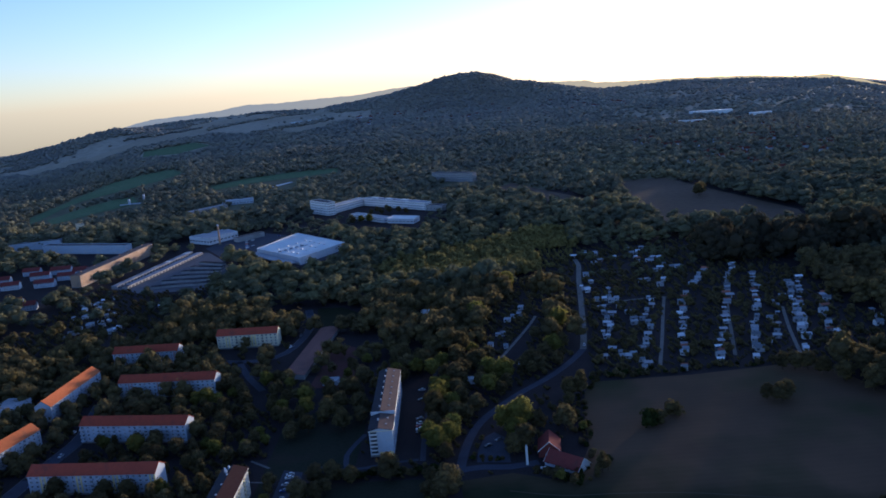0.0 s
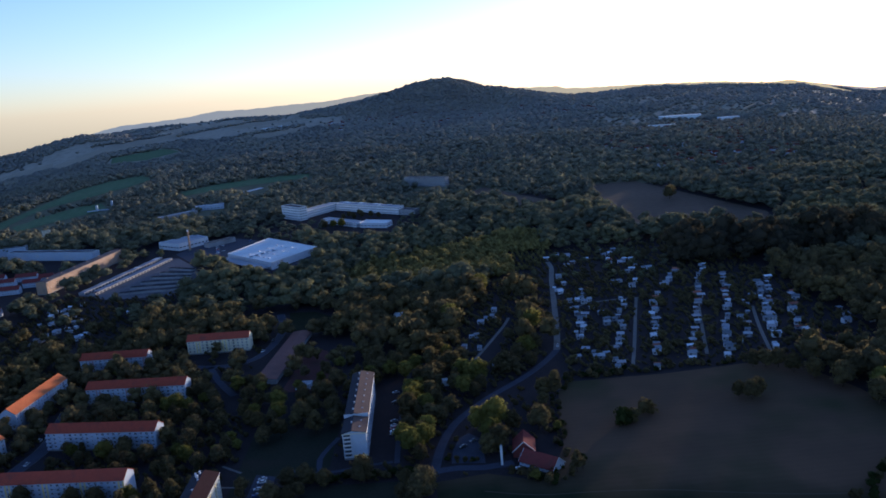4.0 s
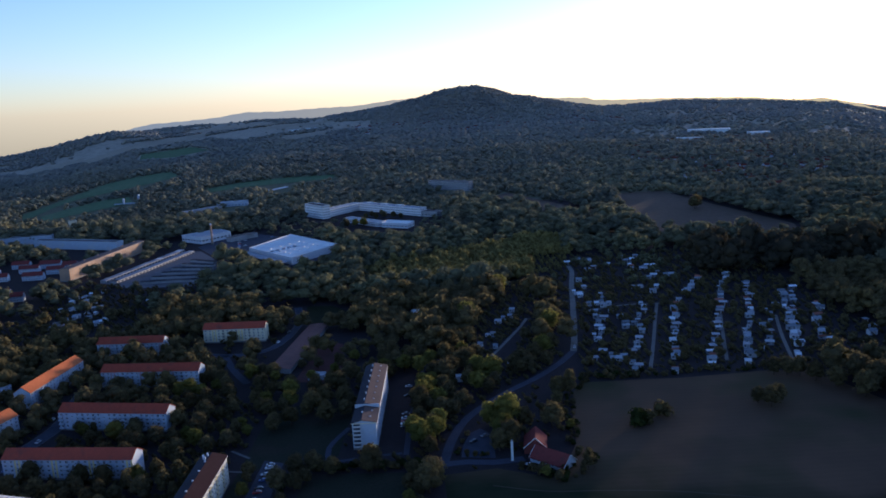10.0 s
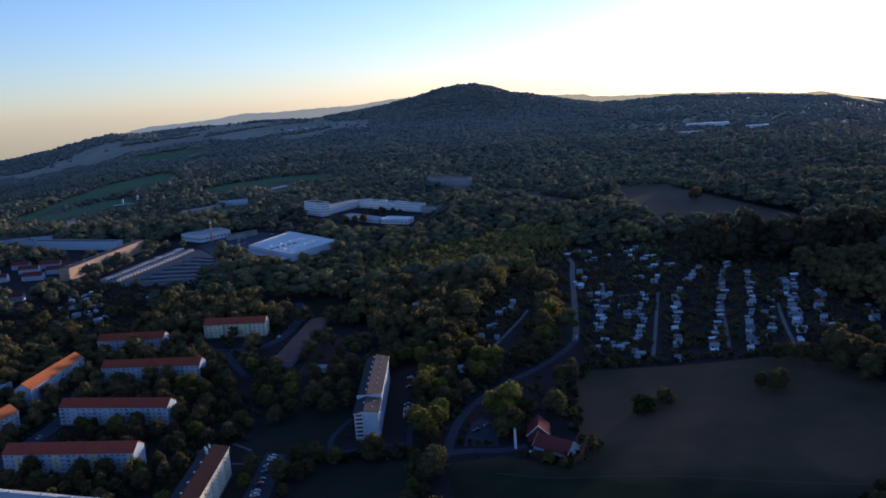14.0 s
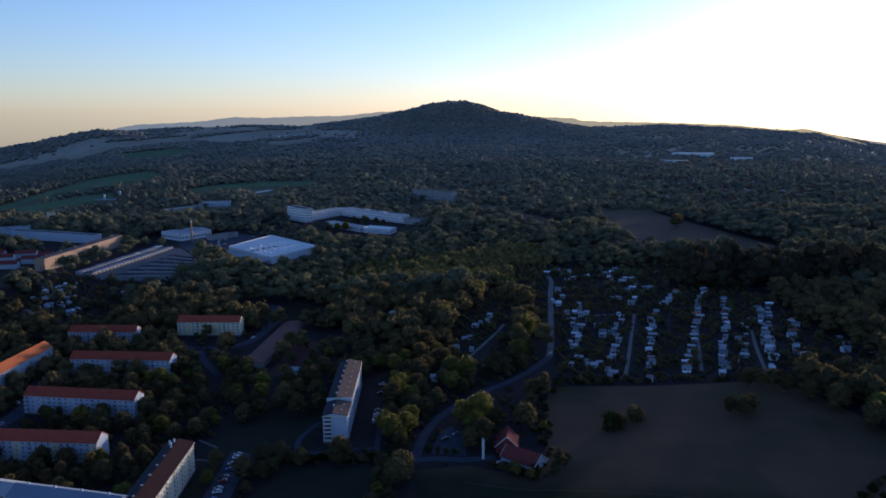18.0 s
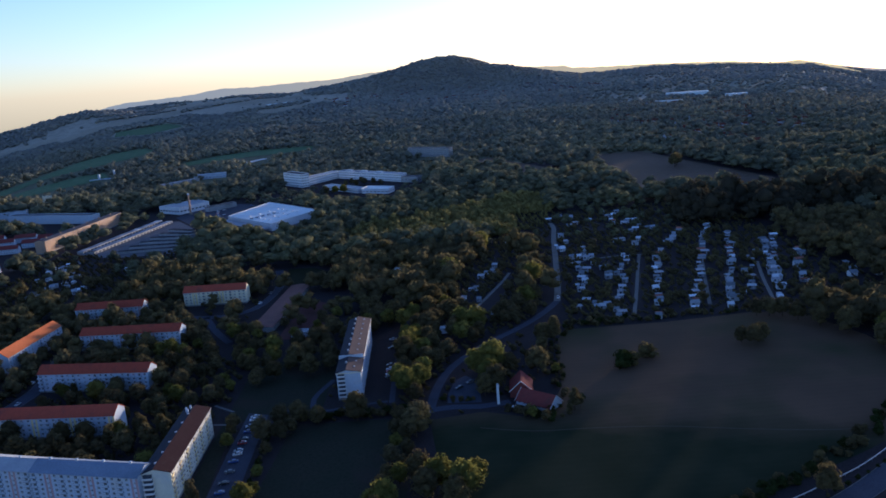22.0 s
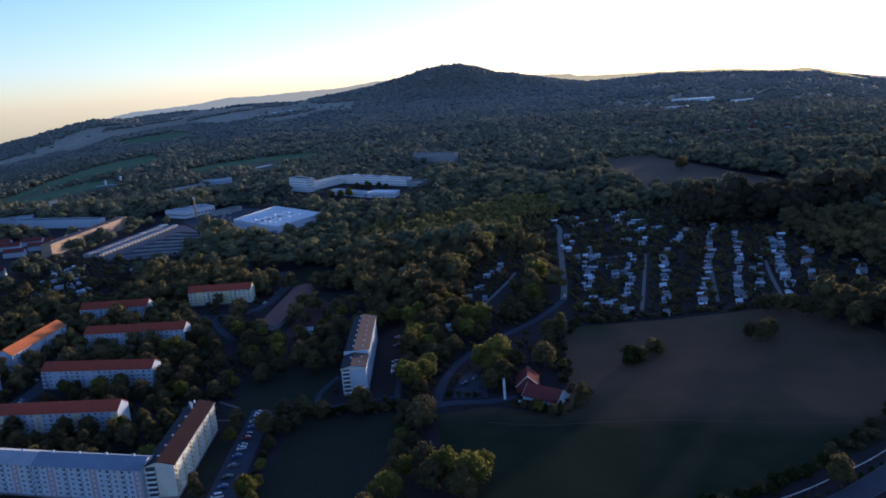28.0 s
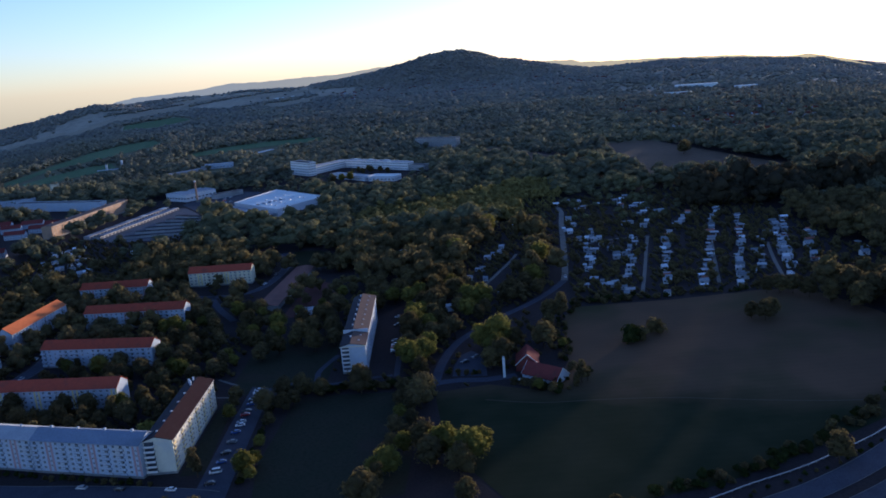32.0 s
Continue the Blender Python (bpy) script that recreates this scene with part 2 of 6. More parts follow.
M = dict(
    grass=mat("meadow grass", (0.022, 0.026, 0.013), (0.027, 0.026, 0.014), 0.02, stain=(0.018, 0.024, 0.011)),
    dry=meadow_mat("dry mown meadow"),
    lawn=mat("lawn", (0.028, 0.033, 0.022), (0.035, 0.035, 0.025), 0.06, stain=(0.042, 0.033, 0.028)),
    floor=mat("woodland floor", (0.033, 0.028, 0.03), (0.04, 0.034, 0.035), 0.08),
    # haze is put into the colour of the two farther ground bands
    floor_far=mat("haze-pale wooded land", (0.13, 0.13, 0.085), (0.15, 0.145, 0.09), 0.006, bump=0),
    floor_hill=mat("haze-pale farmland", (0.31, 0.29, 0.235), (0.36, 0.325, 0.255), 0.004, bump=0, stain=(0.22, 0.25, 0.18)),
    yard=mat("oil-stained concrete yard", (0.13, 0.127, 0.14), (0.15, 0.147, 0.16), 0.08, stain=(0.08, 0.08, 0.085)),
    green_field=mat("green crop field", (0.1, 0.16, 0.08), (0.12, 0.17, 0.09), 0.01),
    # stubble colour is lightened to carry the haze of the plain
    stubble=mat("haze-paled stubble field", (0.32, 0.29, 0.22), (0.28, 0.25, 0.19), 0.01, stain=(0.24, 0.23, 0.18)),
    straw=mat("harvested straw field", (0.13, 0.095, 0.07), (0.11, 0.082, 0.06), 0.01, stain=(0.095, 0.075, 0.055)),
    asphalt=mat("weathered asphalt", (0.056, 0.06, 0.08), (0.068, 0.073, 0.095), 0.15, rough=0.75, stain=(0.04, 0.046, 0.06)),
    concrete=mat("concrete slabs", (0.13, 0.13, 0.13), (0.17, 0.165, 0.16), 0.2, stain=(0.1, 0.1, 0.1)),
    dirt=mat("trodden earth", (0.09, 0.075, 0.055), (0.07, 0.06, 0.042), 0.3),
    gravel=mat("gravel path", (0.17, 0.165, 0.155), (0.21, 0.2, 0.185), 0.3, stain=(0.11, 0.105, 0.09)),
    # the blue of skylit shade is put into this white
    render_white=mat("shade-blue white facade render", (0.48, 0.545, 0.64), (0.41, 0.465, 0.555), 0.35, rough=0.9, stain=(0.5, 0.5, 0.5), bump=0.05),
    render_school=mat("bright white facade", (0.8, 0.8, 0.8), (0.74, 0.74, 0.75), 0.1, rough=0.85, bump=0.05),
    render_cream=mat("cream facade render", (0.74, 0.68, 0.5), (0.66, 0.61, 0.46), 0.35, rough=0.9, stain=(0.5, 0.47, 0.38), bump=0.05),
    # low sun on the corner wing is put into these two colours
    render_sunwarm=mat("sunlit yellow balcony render", (0.74, 0.62, 0.34), (0.66, 0.55, 0.3), 0.35, rough=0.9, stain=(0.5, 0.43, 0.28), bump=0.05),
    render_ivory=mat("sun-warmed ivory facade render", (0.68, 0.65, 0.54), (0.61, 0.585, 0.49), 0.35, rough=0.9, stain=(0.5, 0.5, 0.49), bump=0.05),
    render_yellow=mat("yellow facade render", (0.75, 0.62, 0.3), (0.7, 0.58, 0.3), 0.4, rough=0.9, bump=0.05),
    render_pink=mat("rose facade render", (0.46, 0.31, 0.32), (0.4, 0.28, 0.29), 0.4, rough=0.9, bump=0.05),
    render_brown=mat("brown facade render", (0.42, 0.29, 0.2), (0.36, 0.26, 0.19), 0.3, rough=0.9, stain=(0.28, 0.22, 0.17), bump=0.05),
    render_grey=mat("grey concrete facade", (0.36, 0.36, 0.36), (0.28, 0.28, 0.29), 0.2, rough=0.9, stain=(0.2, 0.2, 0.2), bump=0.05),
    plinth=mat("grey plinth", (0.28, 0.28, 0.28), (0.2, 0.2, 0.2), 0.5),
    tile_red=mat("red clay roof tiles", (0.34, 0.075, 0.045), (0.26, 0.06, 0.04), 0.6, rough=0.7, stain=(0.2, 0.06, 0.045), rand=0.12),
    # red tiles again, with the orange of the sun put into the colour
    tile_sunlit=mat("clay roof tiles in sunlit orange", (0.5, 0.16, 0.06), (0.42, 0.12, 0.05), 0.6, rough=0.7, stain=(0.33, 0.12, 0.06)),
    tile_brown=mat("brown roof tiles", (0.15, 0.05, 0.035), (0.12, 0.04, 0.03), 0.6, rough=0.7, stain=(0.1, 0.05, 0.04)),
    tile_mauve=mat("weathered red-brown roofing sheet", (0.22, 0.115, 0.098), (0.185, 0.1, 0.087), 0.25, rough=0.75, stain=(0.14, 0.085, 0.078)),
    tile_rust=mat("rust red roof tiles", (0.2, 0.055, 0.05), (0.16, 0.045, 0.042), 0.6, rough=0.85, stain=(0.13, 0.05, 0.045)),
    tile_dark=mat("dark brown roof tiles", (0.05, 0.025, 0.024), (0.042, 0.022, 0.021), 0.6, rough=0.75, stain=(0.05, 0.03, 0.028)),
    felt=mat("bitumen roofing felt", (0.09, 0.085, 0.095), (0.07, 0.068, 0.08), 0.15, rough=0.7, stain=(0.12, 0.11, 0.115)),
    felt_slate=mat("slate-grey roofing felt", (0.036, 0.038, 0.05), (0.046, 0.048, 0.06), 0.2, rough=0.75, stain=(0.03, 0.03, 0.036)),
    felt_dark=mat("black tarred roofing", (0.032, 0.032, 0.042), (0.042, 0.042, 0.052), 0.3, stain=(0.055, 0.055, 0.065)),
    felt_blue=mat("blue-grey roofing sheet", (0.22, 0.26, 0.34), (0.18, 0.22, 0.3), 0.15, rough=0.6, stain=(0.14, 0.17, 0.22)),
    # the tall block's sunlit slope is put into this warmer felt colour
    felt_sunlit=mat("weathered sunlit-brown roofing felt", (0.13, 0.094, 0.082), (0.105, 0.078, 0.07), 0.2, rough=0.7, stain=(0.09, 0.075, 0.07)),
    garage_door=mat("weathered garage door paint", (0.12, 0.13, 0.15), (0.09, 0.1, 0.115), 0.5, rough=0.7, stain=(0.08, 0.075, 0.07)),
    sheet_white=mat("white roofing membrane", (0.66, 0.73, 0.76), (0.58, 0.65, 0.69), 0.06, rough=0.6, stain=(0.5, 0.52, 0.55), bump=0.05),
    sheet_grey=mat("grey sheet roof", (0.38, 0.4, 0.44), (0.3, 0.32, 0.36), 0.12, rough=0.55, stain=(0.24, 0.25, 0.28)),
    cladding=mat("white metal cladding", (0.66, 0.68, 0.72), (0.58, 0.6, 0.65), 0.1, rough=0.5, spec=0.3, bump=0.05),
    wall_roof_red=mat("roof-red house wall", (0.2, 0.06, 0.05), (0.16, 0.05, 0.045), 0.8, stain=(0.12, 0.05, 0.045)),
    brick=mat("reddish brick chimney", (0.45, 0.3, 0.2), (0.38, 0.24, 0.16), 0.5, stain=(0.28, 0.2, 0.15)),
    court=mat("red cinder court", (0.11, 0.05, 0.048), (0.09, 0.045, 0.042), 0.1, stain=(0.07, 0.045, 0.038)),
    frame=mat("white window frame", (0.7, 0.7, 0.7), (0.62, 0.62, 0.62), 2.0, rough=0.5, bump=0),
    steel=mat("galvanised steel", (0.5, 0.5, 0.52), (0.42, 0.42, 0.44), 1.0, rough=0.4, metal=0.6, bump=0),
    bark=mat("bark", (0.09, 0.065, 0.045), (0.06, 0.045, 0.03), 2.0),
    rubber=mat("tyre rubber", (0.02, 0.02, 0.02), (0.03, 0.03, 0.03), 3.0, bump=0),
    glass=glass_mat("window glass"),
    leaf=leaf_mat("broad leaves", (0.12, 0.1, 0.049), (0.165, 0.135, 0.054), (0.08, 0.068, 0.04), 0.45),
    # the yellow of sunlit crowns is put into this leaf colour
    leaf_gold=leaf_mat("leaves coloured sunlit yellow", (0.2, 0.2, 0.05), (0.23, 0.2, 0.05), (0.12, 0.12, 0.036), 0.55),
    leaf_belt=leaf_mat("dark belt leaves", (0.08, 0.07, 0.04), (0.11, 0.09, 0.045), (0.055, 0.05, 0.034), 0.3, True),
    leaf_young=leaf_mat("young plantation leaves", (0.29, 0.245, 0.085), (0.35, 0.285, 0.09), (0.2, 0.175, 0.07), 0.4, True),
    leaf_dark=leaf_mat("dark hedge leaves", (0.03, 0.042, 0.014), (0.045, 0.05, 0.016), (0.02, 0.03, 0.01), 0.25),
    # the second set of colours has the hills' haze put in
    leaf_wood=leaf_mat("woodland leaves with far haze", (0.175, 0.172, 0.092), (0.24, 0.226, 0.1), (0.115, 0.12, 0.08), 0.36, True, ((0.33, 0.325, 0.285), (0.37, 0.35, 0.29), (0.27, 0.27, 0.25))),
)
HUT_WALLS = [mat("hut wall " + c, a, b, 1.0, rand=0.25) for c, a, b in (
    ("white", (0.62, 0.63, 0.65), (0.5, 0.51, 0.53)), ("brown", (0.16, 0.1, 0.06), (0.12, 0.08, 0.05)), ("grey", (0.3, 0.3, 0.32), (0.24, 0.24, 0.26)))]
HUT_ROOFS = [mat("hut roof " + c, a, b, 1.0, rough=0.6, spec=0.2, rand=0.4) for c, a, b in (
    ("pale", (0.62, 0.66, 0.72), (0.52, 0.56, 0.62)), ("grey", (0.27, 0.3, 0.34), (0.2, 0.22, 0.26)), ("brick", (0.3, 0.11, 0.07), (0.24, 0.09, 0.06)))]


def paint_mat(name, c):
    m, n, l, p = nodes_of(name)
    p.inputs["Base Color"].default_value = (*c, 1)
    p.inputs["Roughness"].default_value = 0.3
    p.inputs["Coat Weight"].default_value = 0.5
    return m


CAR_PAINT = [("white", paint_mat("white car paint", (0.7, 0.7, 0.7))), ("silver", paint_mat("silver car paint", (0.4, 0.41, 0.43))),
             ("black", paint_mat("black car paint", (0.02, 0.02, 0.022))), ("red", paint_mat("red car paint", (0.3, 0.02, 0.02))),
             ("blue", paint_mat("blue car paint", (0.03, 0.07, 0.25))), ("grey", paint_mat("grey car paint", (0.12, 0.12, 0.13)))]


# ---- mesh helpers ----
def mesh_of(name, verts, faces, materials, face_mats=None, smooth_faces=False):
    me = bpy.data.meshes.new(name)
    me.from_pydata([tuple(v) for v in verts], [], faces)
    for m in materials:
        me.materials.append(m)
    if face_mats is not None:
        me.polygons.foreach_set("material_index", np.asarray(face_mats, dtype=np.int32))
    if smooth_faces:
        me.polygons.foreach_set("use_smooth", np.ones(len(faces), dtype=bool))
    me.update()
    return me


class Build:
    """Collects boxes and faces for one mesh."""

    def __init__(self):
        self.v, self.f, self.m = [], [], []

    def face(self, pts, mi=0):
        k = len(self.v)
        self.v += [tuple(p) for p in pts]
        self.f.append(tuple(range(k, k + len(pts))))
        self.m.append(mi)

    def box(self, x0, y0, z0, x1, y1, z1, mi=0, bev=0.0):
        if bev:
            self.hull([(x0, y0), (x1, y0), (x1, y1), (x0, y1)], z0, z1 - bev, mi, cap=False)
            lo = [(x0, y0), (x1, y0), (x1, y1), (x0, y1)]
            hi = [(x0 + bev, y0 + bev), (x1 - bev, y0 + bev), (x1 - bev, y1 - bev), (x0 + bev, y1 - bev)]
            for i in range(4):
                j = (i + 1) % 4
                self.face([(*lo[i], z1 - bev), (*lo[j], z1 - bev), (*hi[j], z1), (*hi[i], z1)], mi)
            self.face([(*p, z1) for p in hi], mi)
        else:
            self.hull([(x0, y0), (x1, y0), (x1, y1), (x0, y1)], z0, z1, mi)

    def hull(self, poly, z0, z1, mi=0, cap=True):
        n = len(poly)
        for i in range(n):
            a, b = poly[i], poly[(i + 1) % n]
            self.face([(*a, z0), (*b, z0), (*b, z1), (*a, z1)], mi)
        if cap:
            self.face([(*p, z1) for p in poly], mi)
        self.face([(*p, z0) for p in reversed(poly)], mi)

    def tube(self, a, b, r0, r1, sides=8, mi=0):
        a, b = Vector(a), Vector(b)
        d = (b - a).normalized()
        u = d.orthogonal().normalized()
        w = d.cross(u)
        ring = [[p + r * (math.cos(6.2832 * i / sides) * u + math.sin(6.2832 * i / sides) * w) for i in range(sides)] for p, r in ((a, r0), (b, r1))]
        for i in range(sides):
            j = (i + 1) % sides
            self.face([ring[0][i], ring[0][j], ring[1][j], ring[1][i]], mi)
        self.face(ring[1], mi)
        self.face(list(reversed(ring[0])), mi)

    def mesh(self, name, *materials):
        return mesh_of(name, self.v, self.f, materials, self.m)


def part(name, b, material, parent, label="", at=None):
    data = b if isinstance(b, bpy.types.Mesh) else b.mesh(name, *(material if isinstance(material, (list, tuple)) else (material,)))
    ob = new(name, data)
    ob.parent = parent
    if at is not None:
        ob.matrix_basis = at
    return tagged(ob, label) if label else ob


def thing(name, label, category, m, group=""):
    ob = new(name)
    ob.empty_display_size = 0.5
    ob.matrix_basis = m
    return tagged(ob, label, category, group)


# ---- the land ----
def smooth(a, b, x):
    u = min(1.0, max(0.0, (x - a) / (b - a)))
    return u * u * (3 - 2 * u)


# far land fitted to the camera's view, lens bow included: bearing, then slope from 170 m
EYE_Z = 170.0
PLAIN = [(-60, -3.2), (-27.7, -2.75), (-24.4, -2.1), (-20.7, -1.42), (-17.3, -1.2), (-11.8, -1.0), (-7.5, -1.05), (1.3, -1.3), (10.8, -1.35), (16.3, -1.3), (21, -1.6), (25.7, -1.9), (29.8, -2.9), (60, -3.2)]
HILLS = [
    (4050, 420, [(-8.6, -1.1), (-6, -0.86), (-3.6, -0.53), (-2, -0.22), (0, 0.27), (1.4, 0.5), (2.7, 0.48), (4, 0.14), (5.2, -0.3), (6.5, -0.48), (8.3, -0.88), (9.8, -1.2), (11.2, -1.4)]),
    (3900, 300, [(-40, -3.0), (-30, -2.5), (-27.6, -2.15), (-26, -1.88), (-24.3, -1.5), (-23.4, -1.32), (-22.1, -1.1), (-20.9, -1.2), (-19.6, -1.38), (-18.2, -1.6)]),
]


def at_angle(table, az):
    return float(np.interp(az, [a for a, _ in table], [h for _, h in table]))


def land(x, y):
    """Height of the ground: a flat basin that runs out into a plain, one wooded cone and one long wooded hill."""
    r, az = math.hypot(x, y), math.degrees(math.atan2(x, y))
    if y < 0 or r < 1300:
        return 0.0
    z = smooth(1300, 4500, r) * (EYE_Z + 4500 * math.tan(radians(at_angle(PLAIN, az))))
    for r0, wide, top in HILLS:
        h = EYE_Z + r0 * math.tan(radians(at_angle(top, az))) - z
        if top[0][0] < az < top[-1][0] and h > 0:
            z += h * math.exp(-((r - r0) / wide) ** 2)
    z += 5 * math.sin(x * 0.004 + 1.3) * math.sin(y * 0.0031) * smooth(1400, 2200, r)
    return z


def build_ground():
    xs = np.concatenate([np.linspace(-5000, -2700, 20), np.linspace(-2600, 2600, 131), np.linspace(2700, 5000, 20)])
    ys = np.concatenate([np.linspace(-5000, -300, 24), np.linspace(-200, 1300, 40), np.linspace(1330, 4900, 120)])
    v = [(x, y, land(x, y)) for y in ys for x in xs]
    n = len(xs)
    f = [(j * n + i, j * n + i + 1, (j + 1) * n + i + 1, (j + 1) * n + i) for j in range(len(ys) - 1) for i in range(n - 1)]
    return tagged(new("ground", mesh_of("ground", v, f, [M["floor"], M["floor_far"], M["floor_hill"]], [0 if ys[j] < 1300 else 1 if ys[j] < 2300 else 2 for j in range(len(ys) - 1) for i in range(n - 1)], True)), "dark woodland floor, coloured hazier in bands towards the hills", "ground", kind="structure")


def inside(poly, x, y):
    c = False
    j = len(poly) - 1
    for i in range(len(poly)):
        (xi, yi), (xj, yj) = poly[i], poly[j]
        if (yi > y) != (yj > y) and x < (xj - xi) * (y - yi) / (yj - yi) + xi:
            c = not c
        j = i
    return c


CLEAR = []      # outlines with no trees


def clear_front(poly, metres):
    """Keeps the ground from an outline towards the camera free of trees."""
    k = 0
    while k < metres:
        k += 12
        CLEAR.append([(x - k * x / math.hypot(x, y), y - k * y / math.hypot(x, y)) for x, y in poly])


def patch(name, poly, material, label, category, lift=0.05, cell=0, clear=True, kind="structure"):
    """A sheet of ground cover inside an outline, laid on the land."""
    bm = bmesh.new()
    bm.faces.new([bm.verts.new((x, y, 0)) for x, y in poly])
    if cell:
        for axis in (0, 1):
            lo, hi = min(p[axis] for p in poly), max(p[axis] for p in poly)
            c = lo + cell
            while c < hi:
                co, no = [0, 0, 0], [0, 0, 0]
                co[axis], no[axis] = c, 1
                bmesh.ops.bisect_plane(bm, geom=bm.verts[:] + bm.edges[:] + bm.faces[:], plane_co=co, plane_no=no)
                c += cell
    bmesh.ops.triangulate(bm, faces=bm.faces[:])
    for q in bm.verts:
        q.co.z = land(q.co.x, q.co.y) + lift
    bmesh.ops.recalc_face_normals(bm, faces=bm.faces[:])
    me = bpy.data.meshes.new(name)
    bm.to_mesh(me)
    bm.free()
    me.materials.append(material)
    if clear:
        CLEAR.append(poly)
    return tagged(new(name, me), label, category, kind=kind)


def curve_pts(pts, step=6.0):
    """A smooth line through the points."""
    out = []
    for i in range(len(pts) - 1):
        p0, p1, p2, p3 = (Vector(pts[max(0, min(len(pts) - 1, k))]) for k in (i - 1, i, i + 1, i + 2))
        n = max(2, int((p2 - p1).length / step))
        for k in range(n):
            t = k / n
            out.append(0.5 * (2 * p1 + (p2 - p0) * t + (2 * p0 - 5 * p1 + 4 * p2 - p3) * t * t + (3 * p1 - p0 - 3 * p2 + p3) * t ** 3))
    return out + [Vector(pts[-1])]


def ribbon(name, pts, width, material, label, category="road", lift=0.08, kerb=0.0, margin=1.5):
    line = curve_pts(pts)
    left, right = [], []
    for i, p in enumerate(line):
        d = (line[min(i + 1, len(line) - 1)] - line[max(i - 1, 0)]).normalized()
        n = Vector((-d.y, d.x))
        left.append(p + n * width / 2)
        right.append(p - n * width / 2)
    b = Build()
    for i in range(len(line) - 1):
        q = [right[i], right[i + 1], left[i + 1], left[i]]
        b.face([(p.x, p.y, land(p.x, p.y) + lift) for p in q])
        if kerb:
            for side, sgn in ((left, 1), (right, -1)):
                a, c = side[i], side[i + 1]
                n = Vector((-(c - a).y, (c - a).x)).normalized() * 0.3 * sgn
                b.face([(a.x, a.y, lift + kerb), (c.x, c.y, lift + kerb), (c.x + n.x, c.y + n.y, lift + kerb), (a.x + n.x, a.y + n.y, lift + kerb)], 1)
                b.face([(a.x, a.y, lift), (c.x, c.y, lift), (c.x, c.y, lift + kerb), (a.x, a.y, lift + kerb)], 1)
    mats = (material, M["concrete"]) if kerb else (material,)
    g = margin
    CLEAR.append([tuple(p + (p - q).normalized() * g) for p, q in zip(left, right)] + [tuple(q + (q - p).normalized() * g) for p, q in reversed(list(zip(left, right)))])
    return tagged(new(name, b.mesh(name, *mats)), label, category, kind="structure")


# ---- ground cover and roads ----
build_ground()
patch("field", [(-6, 358), (20, 362), (48, 348), (62, 385), (66, 420), (72, 455), (80, 470), (110, 470), (141, 469), (197, 474), (222, 468), (238, 420), (246, 340), (172, 296), (120, 269), (92, 257), (60, 250), (20, 255), (-2, 300)],
      M["dry"], "dry brown mown meadow sloping to the road", "field", cell=40)
patch("lawn", [(-72, 366), (-16, 362), (-14, 320), (-18, 268), (-74, 268), (-78, 300)], M["lawn"], "dark lawn below the tall apartment block", "lawn")
patch("lawn", [(-108, 372), (-60, 384), (-58, 470), (-108, 450)], M["lawn"], "dark lawn between the apartment blocks", "lawn", clear=False)
patch("lawn", [(-108, 296), (-98, 296), (-103, 378), (-108, 372)], M["lawn"], "narrow lawn strip beside the car park", "lawn")
patch("field", [(252, 960), (330, 905), (405, 895), (425, 965), (360, 1330), (288, 1330), (252, 1120)], M["straw"], "pale harvested field behind the allotments", "field", 0.3, cell=60)
patch("field", [(72, 1350), (180, 1110), (222, 1130), (112, 1420)], M["straw"], "narrow pale harvested strip", "field", 0.3, cell=60)
GREENS = [([(-742, 1394), (-789, 1485), (-801, 1619), (-818, 1784), (-834, 1973), (-802, 2073), (-740, 2155), (-668, 2036), (-685, 1903), (-730, 1782), (-772, 1680), (-770, 1575)], "long green field between woods"),
          ([(-692, 1372), (-734, 1437), (-721, 1542), (-693, 1631), (-654, 1650), (-608, 1558), (-634, 1512), (-672, 1434)], "green field behind the towers"),
          ([(-484, 1658), (-511, 1713), (-449, 1803), (-369, 1850), (-256, 1869), (-247, 1799), (-350, 1749), (-428, 1715)], "broad green meadow in the woods"),
          ([(-980, 2600), (-1040, 2780), (-900, 2900), (-800, 2760), (-860, 2600)], "wide green slope below the plain")]
for poly, words in GREENS:
    patch("field", poly, M["green_field"], words, "field", 0.8, cell=60)
    clear_front(poly, 66)
STUBBLE = [[(-603, 3056), (-544, 3116), (-463, 3234), (-443, 3091), (-534, 2938), (-591, 2968)], [(-795, 3473), (-722, 3718), (-525, 3695), (-475, 3605), (-612, 3527), (-726, 3374)],
           [(-1215, 3177), (-1149, 3448), (-1028, 3528), (-971, 3328), (-1062, 3181), (-1144, 3015)], [(-1335, 2987), (-1290, 3138), (-1204, 3335), (-1155, 3226), (-1197, 2960), (-1225, 2782)],
           [(-1598, 3044), (-1496, 3106), (-1396, 3127), (-1302, 2914), (-1366, 2830), (-1469, 2795)], [(-1210, 3883), (-1053, 4111), (-842, 4053), (-785, 3779), (-955, 3723), (-1123, 3599)]]
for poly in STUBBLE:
    patch("field", poly, M["stubble"], "distant stubble field coloured through haze", "field", 1.2, cell=50)
    clear_front(poly, 60)
patch("industrial_yard", [(-258, 972), (-182, 866), (-120, 930), (-128, 960), (-205, 1062), (-262, 1110), (-300, 1110), (-325, 1030), (-285, 960)], M["asphalt"], "wide asphalt yard round the white hall", "yard")
patch("shed_field", [(-372, 836), (-346, 820), (-330, 806), (-262, 800), (-228, 820), (-250, 880), (-286, 955), (-312, 1000), (-345, 1012)], M["yard"], "dark yard between rows of low sheds", "yard")
patch("court", [(-103, 498), (-70, 494), (-80, 575), (-96, 588)], M["court"], "red cinder sports court", "court", clear=False)
